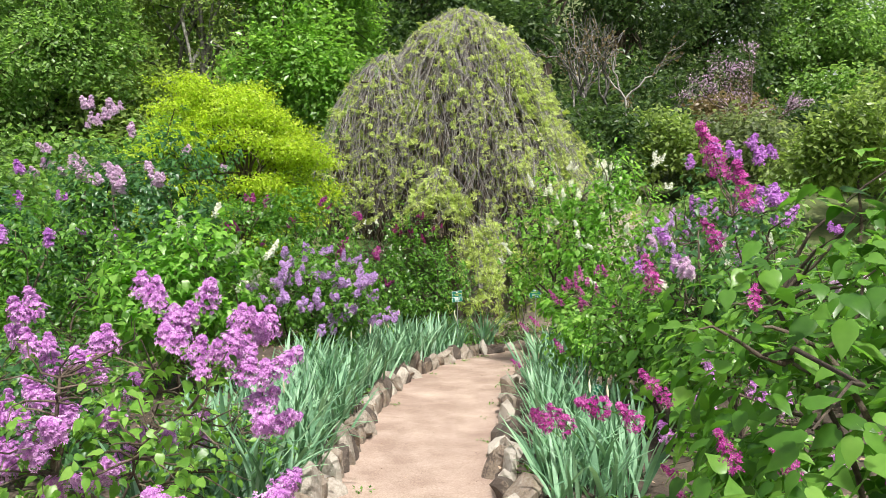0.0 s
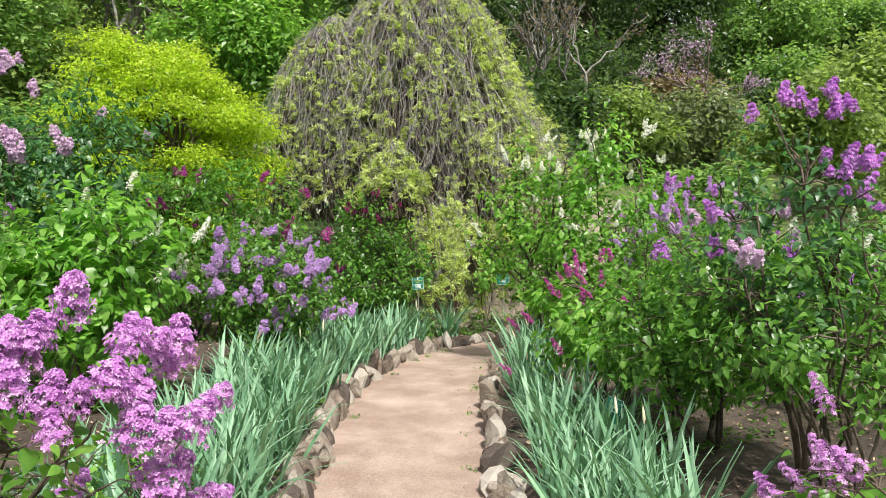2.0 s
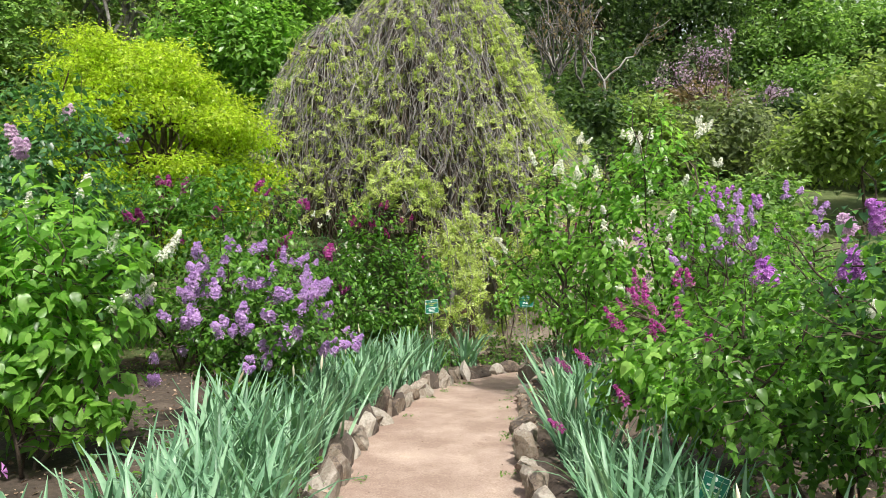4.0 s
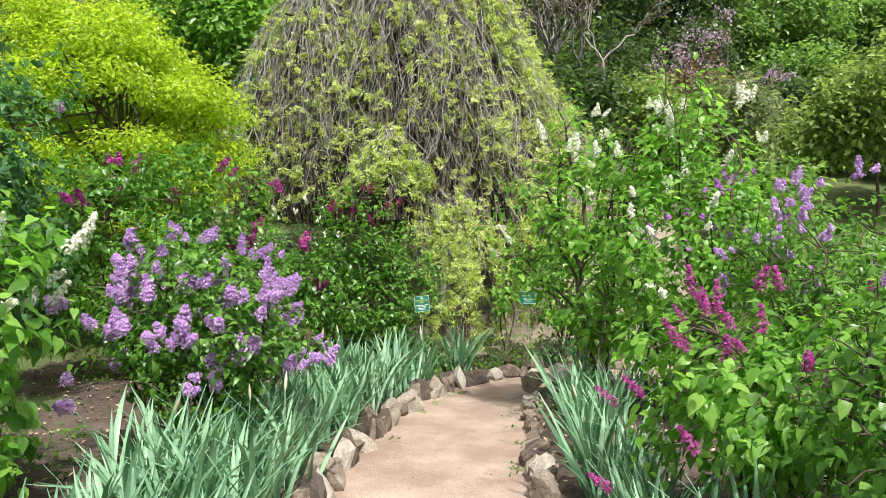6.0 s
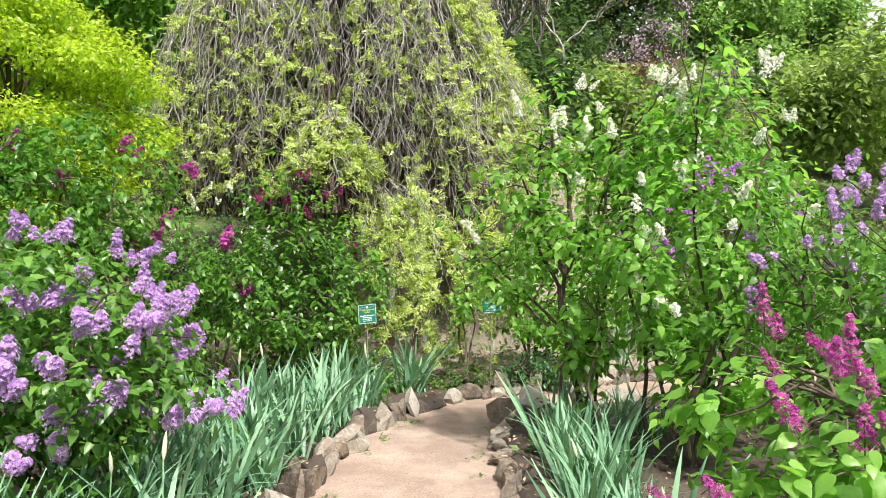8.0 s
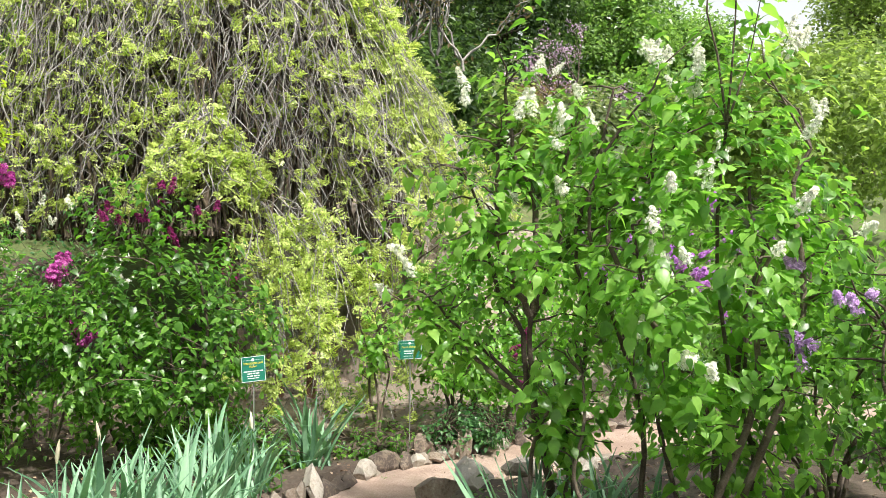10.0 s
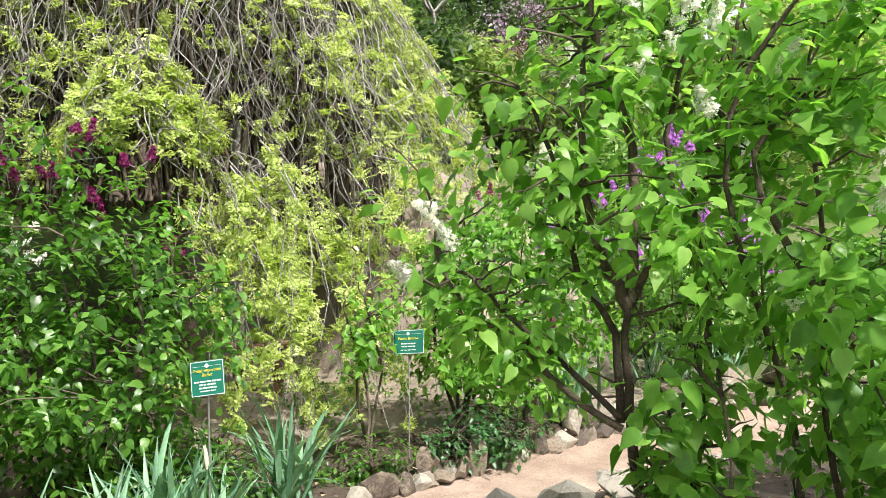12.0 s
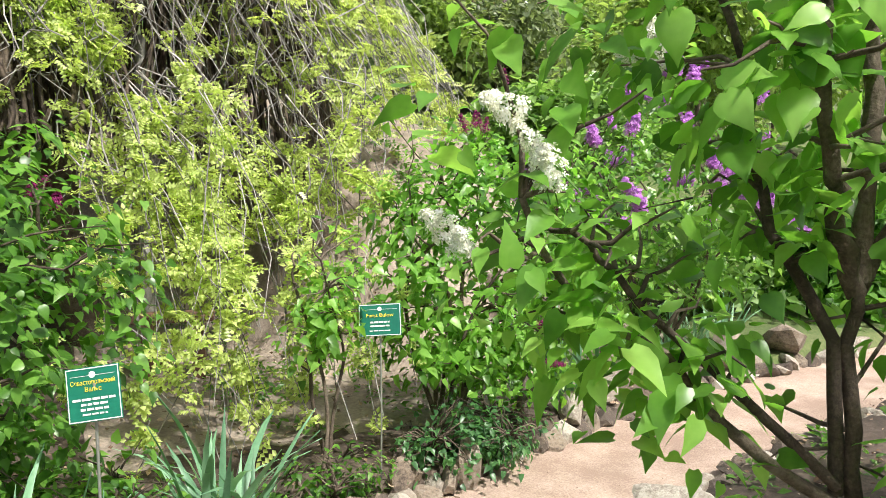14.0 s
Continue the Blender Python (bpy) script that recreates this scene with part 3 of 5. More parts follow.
def tree(name, label, category, base, crown, leaf_mat, leaf, count, seed, trunk=0.14, group="hillside trees", bark=None, template=None, droop=0.25, lean=0.0, sunk=0.1, limbs=2):
    """A tree: tapered trunk, limbs, and a crown of small leaves over several lobes.
    crown: lobes as (dx, dy, z, rx, rz) from the base."""
    rs = np.random.RandomState(seed)
    bz = height(base[0], base[1]) - sunk
    org = np.array([base[0], base[1], bz])
    t = tagged(new(name), label, category, group)
    t.location = org
    lobes = np.array(crown, float)
    top = lobes[:, 2].max()
    bits = []
    axis = bent((0, 0, 0), (lean, 0, top * 0.85), rs, 0.08, 9)
    bits.append(tube(axis, np.linspace(trunk, trunk * 0.2, 9), 7))
    part("trunk", tri_mesh("trunk", *joined(bits), [bark or M_BARK], smooth=True), t)
    bits = []
    ps, ds = [], []
    weight = lobes[:, 3] ** 2
    weight = weight / weight.sum()
    for (dx, dy, z, rx, rz), w in zip(lobes, weight):
        n = max(int(count * w), 30)
        p, d = crown_points(rs, n, (dx, dy, z), (rx, rx, rz), 0.62, 0.2)
        ps.append(p)
        ds.append(d)
        for k in range(limbs):
            tip = p[rs.randint(len(p))]
            start = axis[min(8, 3 + rs.randint(5))]
            vf = tube(bent(start, tip, rs, 0.15, 6, 0.05), np.linspace(trunk * 0.32, 0.012, 6), 5)
            part("limb", tri_mesh("limb", *vf, [bark or M_BARK], smooth=True), t)
    p, d = np.concatenate(ps), np.concatenate(ds)
    n = len(p)
    # leaves gather in sprays
    per = 10
    pick = rs.permutation(n)[: int(n * 0.56)]
    p, d, n = p[pick], d[pick], len(pick)
    which = np.repeat(np.arange(n), per)
    q = p[which] + rs.normal(0, leaf * 1.5, (n * per, 3)) * (1, 1, 0.5)
    dd = d[which]
    along = rs.normal(0, 1, (n * per, 3)) * (1, 1, 0.5) + dd * 0.5 - np.array([0, 0, droop * 2])
    normal = dd * 0.5 + np.array([0, 0, 1.0]) + rs.normal(0, 0.42, (n * per, 3))
    v, f = strew(template or FAR, q, along, normal, leaf * rs.uniform(0.6, 1.3, n * per))
    tagged(part("crown", tri_mesh("crown", v, f, [leaf_mat]), t), kind="stuff")
    return t


def round_crown(rs, h, r, lobes=7, low=0.45):
    """Lobes for a broad crown of height h and half-width r."""
    out = []
    for k in range(lobes):
        a, e = rs.rand() * 6.28, rs.rand()
        z = h * (low + (0.92 - low) * e)
        rr = r * (0.72 if e < 0.55 else 0.5) * math.sqrt(rs.rand() * 0.6 + 0.4)
        out.append((rr * math.cos(a), rr * math.sin(a), z, r * rs.uniform(0.26, 0.46), (h * 0.13 + r * 0.16) * rs.uniform(0.55, 0.9)))
    out.append((0, 0, h * 0.7, r * 0.6, h * 0.24))
    return out

# ---- stone edgings ----
def rock_mesh(seed, flat=0.6):
    """A rough broken stone."""
    rs = np.random.RandomState(seed)
    bm = bmesh.new()
    bmesh.ops.create_icosphere(bm, subdivisions=2, radius=0.5)
    planes = [(Vector(unit(rs.normal(0, 1, 3))), rs.uniform(0.15, 0.36)) for _ in range(11)]
    off = Vector(rs.rand(3) * 40)
    for v in bm.verts:
        for nrm, dist in planes:
            k = v.co.dot(nrm) - dist
            if k > 0:
                v.co -= nrm * k * 0.98
        v.co *= 1.16 + 0.16 * noise.noise(v.co * 6 + off)
        v.co.z *= flat + 0.4
    me = bpy.data.meshes.new("stone")
    bm.to_mesh(me)
    bm.free()
    me.materials.append(M_STONE)
    return me


ROCKS = [rock_mesh(500 + k, 0.5 + 0.06 * k) for k in range(9)]


def edging(label, knots, side, seed, first, last):
    """Rough stones set on edge in a row."""
    rs = np.random.RandomState(seed)
    thing = tagged(new("stone_edging"), label, "stone edging", "path edgings")
    pts = line_points(knots, 0.02)
    k = np.searchsorted(pts[:, 1] + 0.6 * np.maximum(pts[:, 0] - 1, 0), first)
    while k < len(pts) - 3:
        x, y = pts[k]
        if y + 0.6 * max(x - 1, 0) > last:
            break
        t = pts[min(k + 2, len(pts) - 1)] - pts[k]
        a = math.degrees(math.atan2(t[1], t[0]))
        w = rs.uniform(0.11, 0.27)
        h = rs.uniform(0.16, 0.28) * (1.0 if x < 0.7 else 0.55)
        dpt = rs.uniform(0.12, 0.20)
        ob = part("stone", ROCKS[rs.randint(9)], thing)
        out = np.array([-t[1], t[0]]) / np.linalg.norm(t) * side * rs.uniform(0.03, 0.08)
        ob.matrix_basis = pose(x + out[0], y + out[1], path_level(y) + h * rs.uniform(0.12, 0.36), rs.normal(0, 16), rs.normal(0, 16), a + rs.normal(0, 22)) @ Matrix.Diagonal((w * 1.25, dpt * 1.3, h * 1.2, 1))
        k += max(int(w * 0.78 / 0.02), 3)
    return thing


edging("low edging of rough grey-brown stones beside the sandy path", LEFT_EDGE, 1, 21, 2.6, 16.5)
edging("low edging of rough grey stones beside the iris bed", RIGHT_EDGE, -1, 22, 2.6, 15.5)


def boulder(x, y, size, seed, label="pale rough boulder lying at the bend of the path", turn=0.0):
    ob = tagged(new("boulder", ROCKS[seed % 9]), label, "rock", "loose rocks")
    sx, sy, sz = size
    ob.matrix_basis = pose(x, y, height(x, y) + sz * 0.18, 0, 0, turn) @ Matrix.Diagonal((sx * 1.2, sy * 1.2, sz * 1.2, 1))


for i, (x, y, sx, sy, sz) in enumerate([(1.22, 10.75, 0.26, 0.2, 0.30), (1.55, 11.0, 0.32, 0.24, 0.22), (2.0, 11.2, 0.30, 0.24, 0.22), (2.45, 11.4, 0.34, 0.26, 0.2), (1.9, 12.2, 0.10, 0.08, 0.24), (1.55, 12.17, 0.14, 0.11, 0.16),
                                         (2.5, 12.6, 0.24, 0.16, 0.30), (2.9, 12.72, 0.36, 0.22, 0.18), (3.3, 12.9, 0.26, 0.2, 0.2), (4.2, 13.2, 0.5, 0.3, 0.36), (4.9, 13.3, 0.45, 0.36, 0.42), (5.6, 13.4, 0.4, 0.3, 0.35)]):
    boulder(x, y, (sx, sy, sz), i, turn=37 * i)


# ---- iris beds ----
def blade_mesh(seed):
    """A sword-shaped leaf: tapering, ridged, bent over towards the tip. One metre long."""
    rs = np.random.RandomState(seed)
    n = 6
    t = np.linspace(0, 1, n)
    bend = rs.uniform(0.05, 0.5)
    w = 0.0225 * np.array([0.75, 1.0, 1.0, 0.88, 0.6, 0.04])
    v, f = [], []
    for k in range(n):
        y, z = bend * t[k] ** 2.4, t[k] - 0.35 * bend * t[k] ** 3
        v += [(-w[k], y, z), (0, y - 0.006, z), (w[k], y, z)]
    for k in range(n - 1):
        o = 3 * k
        f += [(o, o + 1, o + 4), (o, o + 4, o + 3), (o + 1, o + 2, o + 5), (o + 1, o + 5, o + 4)]
    return tri_mesh("blade", v, f, [M_IRIS], smooth=True)


BLADES = [blade_mesh(700 + k) for k in range(7)]


def bud_mesh():
    v, f = tube([(0, 0, 0), (0.006, 0, 0.25), (0.02, 0, 0.50)], [0.005, 0.004, 0.003], 5)
    v2, f2 = tube([(0.02, 0, 0.49), (0.024, 0, 0.515), (0.032, 0, 0.55), (0.04, 0, 0.585)], [0.003, 0.009, 0.008, 0.001], 6)
    vv, ff = joined([(v, f), (v2, f2)])
    return tri_mesh("flower_bud", vv, ff, [M_IRIS, M_IRIS_DRY], [0] * len(f) + [1] * len(f2), True)


BUD = bud_mesh()


def iris_clump(rs, blades):
    clump = tagged(new("iris_clump"), "clump of grey-green sword-shaped iris leaves", "iris", "iris border")
    for _ in range(blades):
        ob = part("blade", BLADES[rs.randint(7)], clump)
        a = rs.rand() * 360
        s = rs.uniform(0.34, 0.66)
        ob.matrix_basis = pose(rs.normal(0, 0.05), rs.normal(0, 0.05), 0, 0, 0, a) @ pose(0, 0, 0, -rs.uniform(2, 34), rs.normal(0, 7), 0) @ Matrix.Diagonal((s * 1.15, s, s, 1))
    return clump


def iris_bed(spots, seed, size=1.0):
    rs = np.random.RandomState(seed)
    kinds = [iris_clump(rs, 15) for _ in range(5)]
    used = [False] * 5
    for x, y in spots:
        if in_path(x, y):
            continue
        k = rs.randint(5)
        s = size * rs.uniform(0.8, 1.15)
        m = pose(x, y, height(x, y) - 0.02, 0, 0, rs.rand() * 360)
        if used[k]:
            ob = copy_thing(kinds[k], m)
        else:
            ob, used[k] = kinds[k], True
            ob.matrix_basis = m
        ob.scale = (s, s, s)
        if rs.rand() < 0.10:
            b = part("flower_bud", BUD, ob, "pale papery iris bud on a stalk")
            b.matrix_basis = pose(rs.normal(0, 0.03), rs.normal(0, 0.03), 0, rs.normal(0, 6), rs.normal(0, 6), rs.rand() * 360)
    for k, u in enumerate(used):
        if not u:
            for o in (*kinds[k].children_recursive, kinds[k]):
                bpy.data.objects.remove(o)


def band(knots, side, y0, y1, near, far, step, seed):
    """Planting places in a band beside a line."""
    rs = np.random.RandomState(seed)
    pts = line_points(knots, step)
    out = []
    for i in range(1, len(pts) - 1):
        if y0 < pts[i, 1] < y1:
            t = unit(pts[i + 1] - pts[i - 1])
            nrm = np.array([-t[1], t[0]]) * side
            d = near
            wide = far(pts[i, 1])
            while d < wide:
                out.append(pts[i] + nrm * (d + rs.normal(0, 0.03)) + t * rs.normal(0, 0.05))
                d += step * rs.uniform(0.75, 1.1)
    return out


iris_bed(band(LEFT_EDGE, 1, 3.6, 11.3, 0.26, lambda y: float(np.interp(y, [3, 5, 9, 11.3], [0.8, 0.95, 0.85, 0.6])), 0.19, 31), 32)
iris_bed(band(RIGHT_EDGE, -1, 4.0, 9.9, 0.34, lambda y: float(np.interp(y, [3, 5, 7.5, 9.9], [0.75, 0.85, 0.6, 0.55])), 0.19, 33), 34, 0.88)
iris_bed([(0.58, 11.78), (0.72, 11.9), (0.62, 11.98)], 35, 1.0)
iris_bed([(1.88, 9.98), (2.02, 10.12), (1.78, 10.2), (2.2, 10.0)], 37, 0.85)
iris_bed([(2.75, 13.0), (2.95, 13.1), (3.1, 12.95), (4.6, 13.7), (4.9, 13.8), (5.2, 13.7), (4.4, 13.9)], 36, 1.15)

# ---- lilacs beside the path ----
lilac("lilac with full mauve flower clusters beside the irises", (-1.6, 3.3), (-1.30, 3.25, 0.78), (0.58, 0.55, 0.48), 95, M_LILAC_LIGHT, 0.062, 6,
      [(M_FL_PINK, "full", 12, 0.74, -0.6, [(-1.19, 3.2, 1.41), (-1.03, 3.25, 1.34), (-0.84, 3.3, 1.28), (-1.1, 3.2, 1.27), (-0.89, 3.18, 1.24), (-0.76, 3.38, 1.19), (-0.80, 3.16, 1.13), (-0.68, 3.22, 1.08), (-0.95, 3.1, 1.14), (-0.82, 3.26, 0.91), (-0.76, 3.2, 0.86),
                                             (-1.62, 3.2, 1.13), (-1.43, 3.19, 1.10), (-1.61, 3.1, 1.01), (-1.48, 3.1, 0.91), (-1.38, 3.15, 0.88), (-1.69, 3.2, 0.75), (-1.79, 3.2, 0.97), (-1.72, 3.05, 0.72), (-1.3, 3.0, 0.72), (-1.51, 3.1, 0.6), (-1.55, 3.0, 0.8)])], 5, 11, 160, near=(-0.6, 2.2, 1.2))
lilac("lilac with magenta buds and glossy green leaves", (1.25, 1.55), (1.04, 1.58, 1.10), (0.70, 0.66, 0.68), 430, M_LILAC, 0.062, 8,
      [(M_FL_MAGENTA, "bud", 2, 0.44, -0.8, [(0.503, 1.18, 1.72), (0.402, 1.24, 1.62), (0.354, 1.20, 1.58), (0.428, 1.23, 1.55), (0.252, 1.25, 1.35), (0.21, 1.25, 1.36), (0.294, 1.13, 1.40), (0.302, 2.0, 1.15), (0.474, 1.17, 1.33), (0.52, 1.2, 1.27), (0.5, 1.15, 1.2), (0.62, 1.1, 1.28), (0.64, 1.15, 1.62)])], 6, 12, 300, near=(0.2, 0.9, 1.4))
lilac("low lilac with pale mauve upright clusters", (1.5, 3.45), (1.45, 3.5, 0.55), (0.42, 0.4, 0.30), 60, M_LILAC_LIGHT, 0.07, 8,
      [(M_FL_PINK, "bud", 12, 0.85, 0.1, [])], 4, 13)
lilac("tall lilac with violet clusters at its top", (2.0, 5.2), (1.85, 5.1, 1.52), (0.48, 0.46, 0.62), 120, M_LILAC_DARK, 0.06, 7,
      [(M_FL_PURPLE, "mid", 4, 0.62, 0.15, [(1.67, 4.77, 2.2), (1.95, 4.86, 2.2), (1.61, 4.92, 2.12), (1.8, 4.85, 2.18), (2.1, 4.95, 2.2), (1.45, 4.99, 1.65), (2.05, 4.9, 1.95)])], 6, 14)
lilac("lilac bush with white and mauve flowers over bare stems", (2.05, 4.9), (1.92, 4.98, 1.08), (0.76, 0.62, 0.52), 250, M_LILAC, 0.056, 8,
      [(M_FL_WHITE, "slim", 4, 0.55, 0.2, [(1.66, 4.98, 1.45), (1.75, 4.86, 1.54), (1.95, 4.75, 1.5)]), (M_FL_PALE, "mid", 4, 0.6, 0.3, [(1.41, 5.1, 1.63), (1.55, 5.0, 1.5)])], 9, 15)
lilac("lilac bush with fresh green leaves and thin stems", (1.75, 5.85), (1.7, 5.85, 0.98), (0.66, 0.55, 0.52), 260, M_LILAC, 0.06, 8,
      [(M_FL_PURPLE, "mid", 4, 0.8, 0.3, [])], 7, 16)
lilac("lilac with magenta clusters leaning over the path", (1.45, 6.95), (1.60, 6.82, 0.84), (0.74, 0.50, 0.48), 300, M_LILAC_LIGHT, 0.076, 8,
      [(M_FL_MAGENTA, "bud", 9, 0.66, 0.0, [(1.15, 6.62, 1.27), (1.13, 6.62, 1.33), (1.19, 6.6, 1.2), (1.24, 6.62, 1.16), (0.78, 6.6, 0.92), (0.72, 6.62, 0.95), (0.62, 6.46, 0.64), (1.02, 6.6, 1.1), (1.33, 6.6, 1.15), (1.08, 6.55, 1.25), (0.95, 6.5, 0.75)])], 6, 17, 200, near=(0.1, 6, 1.4))
lilac("white-flowered lilac tree with crooked stems behind stones", (1.64, 9.92), (1.48, 9.86, 1.86), (0.64, 0.60, 0.72), 200, M_LILAC_LIGHT, 0.074, 7,
      [(M_FL_WHITE, "slim", 7, 0.72, 0.3, [(1.32, 9.64, 2.33), (0.823, 10.05, 1.62), (0.86, 10.02, 1.56), (0.80, 10.2, 1.43), (1.25, 10.23, 1.80), (1.55, 10.1, 1.97), (1.69, 10.3, 2.70), (1.42, 10.35, 1.84)])], 5, 18, 300, near=(1.0, 9.2, 1.6), floor=0.75,
      lines=[(0.025, [(1.64, 9.92, 0.10), (1.55, 9.89, 0.48), (1.45, 9.86, 0.85), (1.43, 9.86, 1.08), (1.44, 9.86, 1.33)]),
             (0.016, [(1.44, 9.86, 1.28), (1.50, 9.84, 1.38), (1.56, 9.82, 1.54), (1.58, 9.81, 1.66), (1.57, 9.83, 1.87), (1.64, 9.80, 2.2)]),
             (0.020, [(1.44, 9.86, 1.28), (1.36, 9.84, 1.40), (1.28, 9.80, 1.50), (1.22, 9.78, 1.72), (1.24, 9.82, 2.1)]),
             (0.020, [(1.45, 9.86, 1.30), (1.47, 9.87, 1.69), (1.46, 9.88, 1.87), (1.38, 9.93, 2.05), (1.33, 9.95, 2.4)]),
             (0.014, [(1.42, 9.86, 0.88), (1.25, 9.94, 0.99), (1.16, 9.99, 1.11), (1.10, 10.02, 1.19), (0.96, 10.08, 1.24), (0.84, 10.06, 1.46)]),
             (0.012, [(1.41, 9.86, 0.92), (1.28, 9.93, 1.07), (1.18, 9.99, 1.15), (1.02, 10.02, 1.32), (0.93, 10.04, 1.40)]),
             (0.015, [(1.42, 9.87, 0.90), (1.40, 9.88, 1.23), (1.28, 9.95, 1.43), (1.25, 9.97, 1.66), (1.16, 10.0, 1.95)]),
             (0.013, [(1.62, 9.80, 0.10), (1.66, 9.76, 0.9), (1.70, 9.75, 1.40), (1.63, 9.79, 1.59), (1.64, 9.79, 1.75), (1.74, 9.75, 2.0), (1.8, 9.7, 2.4)])])
lilac("white-flowered lilac with many thin upright stems", (2.1, 9.35), (2.12, 9.33, 1.50), (0.80, 0.58, 1.16), 440, M_LILAC_LIGHT, 0.076, 7,
      [(M_FL_WHITE, "slim", 14, 0.75, 0.1, [(2.09, 9.73, 2.64), (2.0, 9.65, 2.62), (2.08, 9.55, 2.35), (2.3, 9.5, 2.33), (2.03, 9.23, 2.1), (1.68, 9.02, 1.65), (1.65, 9.3, 1.38), (2.1, 9.0, 1.65), (2.75, 9.4, 2.33), (1.88, 9.09, 1.95), (1.75, 8.95, 1.2), (1.84, 8.95, 1.2), (2.2, 9.6, 2.6)])], 8, 37, 130, near=(1.0, 8.0, 1.5), floor=0.3)
lilac("leafy lilac suckers round the stems of the white lilac", (1.56, 9.62), (1.53, 9.66, 0.86), (0.24, 0.22, 0.44), 36, M_LILAC_LIGHT, 0.092, 7, (), 4, 43, 120, group="", near=(0.8, 8.9, 1.0), floor=0.1)
lilac("lilac with pale violet clusters and bare lower stems", (2.75, 8.5), (2.65, 8.4, 1.25), (0.70, 0.70, 0.62), 190, M_LILAC, 0.06, 8,
      [(M_FL_LILAC, "mid", 16, 0.52, -0.2, [(2.31, 8.25, 1.81), (2.44, 8.3, 1.86), (2.53, 8.4, 1.93), (2.24, 8.3, 1.55), (2.34, 8.3, 1.46), (2.5, 8.3, 1.27)])], 6, 19)
lilac("purple lilac across the bend of the path", (4.6, 13.9), (4.5, 13.8, 1.3), (1.1, 0.9, 0.85), 240, M_LILAC, 0.07, 8,
      [(M_FL_PURPLE, "mid", 46, 0.95, -0.3, [])], 6, 20)
lilac("lilac with deep crimson clusters behind the plant label", (2.05, 12.75), (2.32, 12.68, 1.06), (0.88, 0.48, 0.86), 420, M_LILAC_LIGHT, 0.075, 8,
      [(M_FL_CRIMSON, "bud", 7, 0.6, -0.3, [(2.36, 12.2, 0.62), (2.38, 12.2, 0.78), (2.3, 12.25, 0.9), (2.42, 12.25, 1.0)])], 7, 21)
lilac("young light green lilac shoots on the clay bank", (1.25, 12.35), (1.2, 12.32, 0.95), (0.22, 0.18, 0.34), 26, M_LILAC_LIGHT, 0.07, 7, (), 3, 45, group="", floor=0.4)
lilac("lilac with lavender clusters bending over the irises", (-1.45, 8.45), (-1.30, 8.36, 0.98), (0.66, 0.60, 0.58), 380, M_LILAC, 0.06, 8,
      [(M_FL_LILAC, "full", 56, 0.55, -0.5, [(-1.69, 8.3, 1.57), (-1.43, 8.0, 1.46), (-1.6, 7.9, 1.37), (-1.27, 8.1, 1.32), (-1.15, 8.2, 1.40), (-1.15, 8.3, 1.18), (-0.95, 8.5, 1.07), (-1.41, 7.8, 1.05), (-1.16, 7.94, 0.86), (-1.25, 7.86, 0.76), (-0.89, 8.3, 0.83), (-1.08, 8.1, 0.88), (-1.6, 7.85, 1.1), (-1.45, 7.8, 1.25)])], 6, 22)
lilac("white-flowered lilac with broad light green leaves", (-2.5, 7.4), (-2.45, 7.35, 1.12), (0.72, 0.68, 0.82), 300, M_LILAC_LIGHT, 0.105, 8,
      [(M_FL_WHITE, "slim", 5, 0.9, 0.0, [(-2.09, 7.33, 1.52), (-1.85, 7.05, 1.22)])], 6, 23, 100, near=(-1.6, 6, 1.3))
lilac("big leafy lilac with a few purple clusters", (-3.9, 7.6), (-3.8, 7.6, 1.15), (1.15, 0.9, 1.0), 420, M_LILAC, 0.075, 8,
      [(M_FL_PURPLE, "mid", 8, 0.9, 0.3, [])], 7, 24)
lilac("tall dark lilac with pale pink clusters", (-4.0, 10.0), (-3.85, 9.95, 1.9), (1.3, 0.9, 1.2), 780, M_LILAC_DARK, 0.085, 8,
      [(M_FL_PALE, "mid", 24, 1.0, 0.25, [(-3.664, 9.582, 2.56), (-3.888, 9.793, 3.06)])], 6, 25)
lilac("green lilac with a few crimson-pink clusters", (-2.7, 11.8), (-2.55, 11.6, 1.5), (1.2, 0.8, 1.1), 740, M_LILAC, 0.075, 8,
      [(M_FL_MAGENTA, "mid", 7, 0.9, 0.0, [(-2.69, 11.7, 2.3), (-2.27, 11.5, 1.97)])], 6, 26)
lilac("rounded lilac with crimson clusters at its top", (-0.5, 12.2), (-0.45, 12.0, 0.98), (0.95, 0.72, 0.95), 520, M_LILAC, 0.065, 8,
      [(M_FL_CRIMSON, "mid", 4, 0.55, 0.45, [(-0.70, 11.9, 1.88), (-0.45, 11.8, 1.86)])], 6, 27, 110, near=(-0.1, 10.6, 1.0))
lilac("lilac with small rose-pink clusters", (-1.6, 12.3), (-1.6, 12.2, 0.95), (0.65, 0.6, 0.80), 300, M_LILAC, 0.062, 8,
      [(M_FL_MAGENTA, "mid", 12, 0.8, 0.0, [])], 5, 28)
lilac("bridal shrub with small white blossoms", (-1.3, 13.2), (-1.3, 13.1, 1.2), (0.7, 0.6, 0.7), 180, M_LILAC_DARK, 0.045, 8,
      [(M_FL_WHITE, "far", 22, 0.4, 0.0, [])], 5, 29, group="")
lilac("leafy green shrub at the foot of the bank", (-2.9, 5.4), (-2.85, 5.4, 0.62), (0.7, 0.7, 0.5), 150, M_LILAC, 0.06, 8, (), 5, 30, group="")
lilac("low dark green creeping shrub over the edging stones", (2.0, 12.45), (2.0, 12.35, 0.18), (0.42, 0.28, 0.22), 130, M_LILAC_DARK, 0.05, 8, (), 3, 40, group="", floor=0.0)
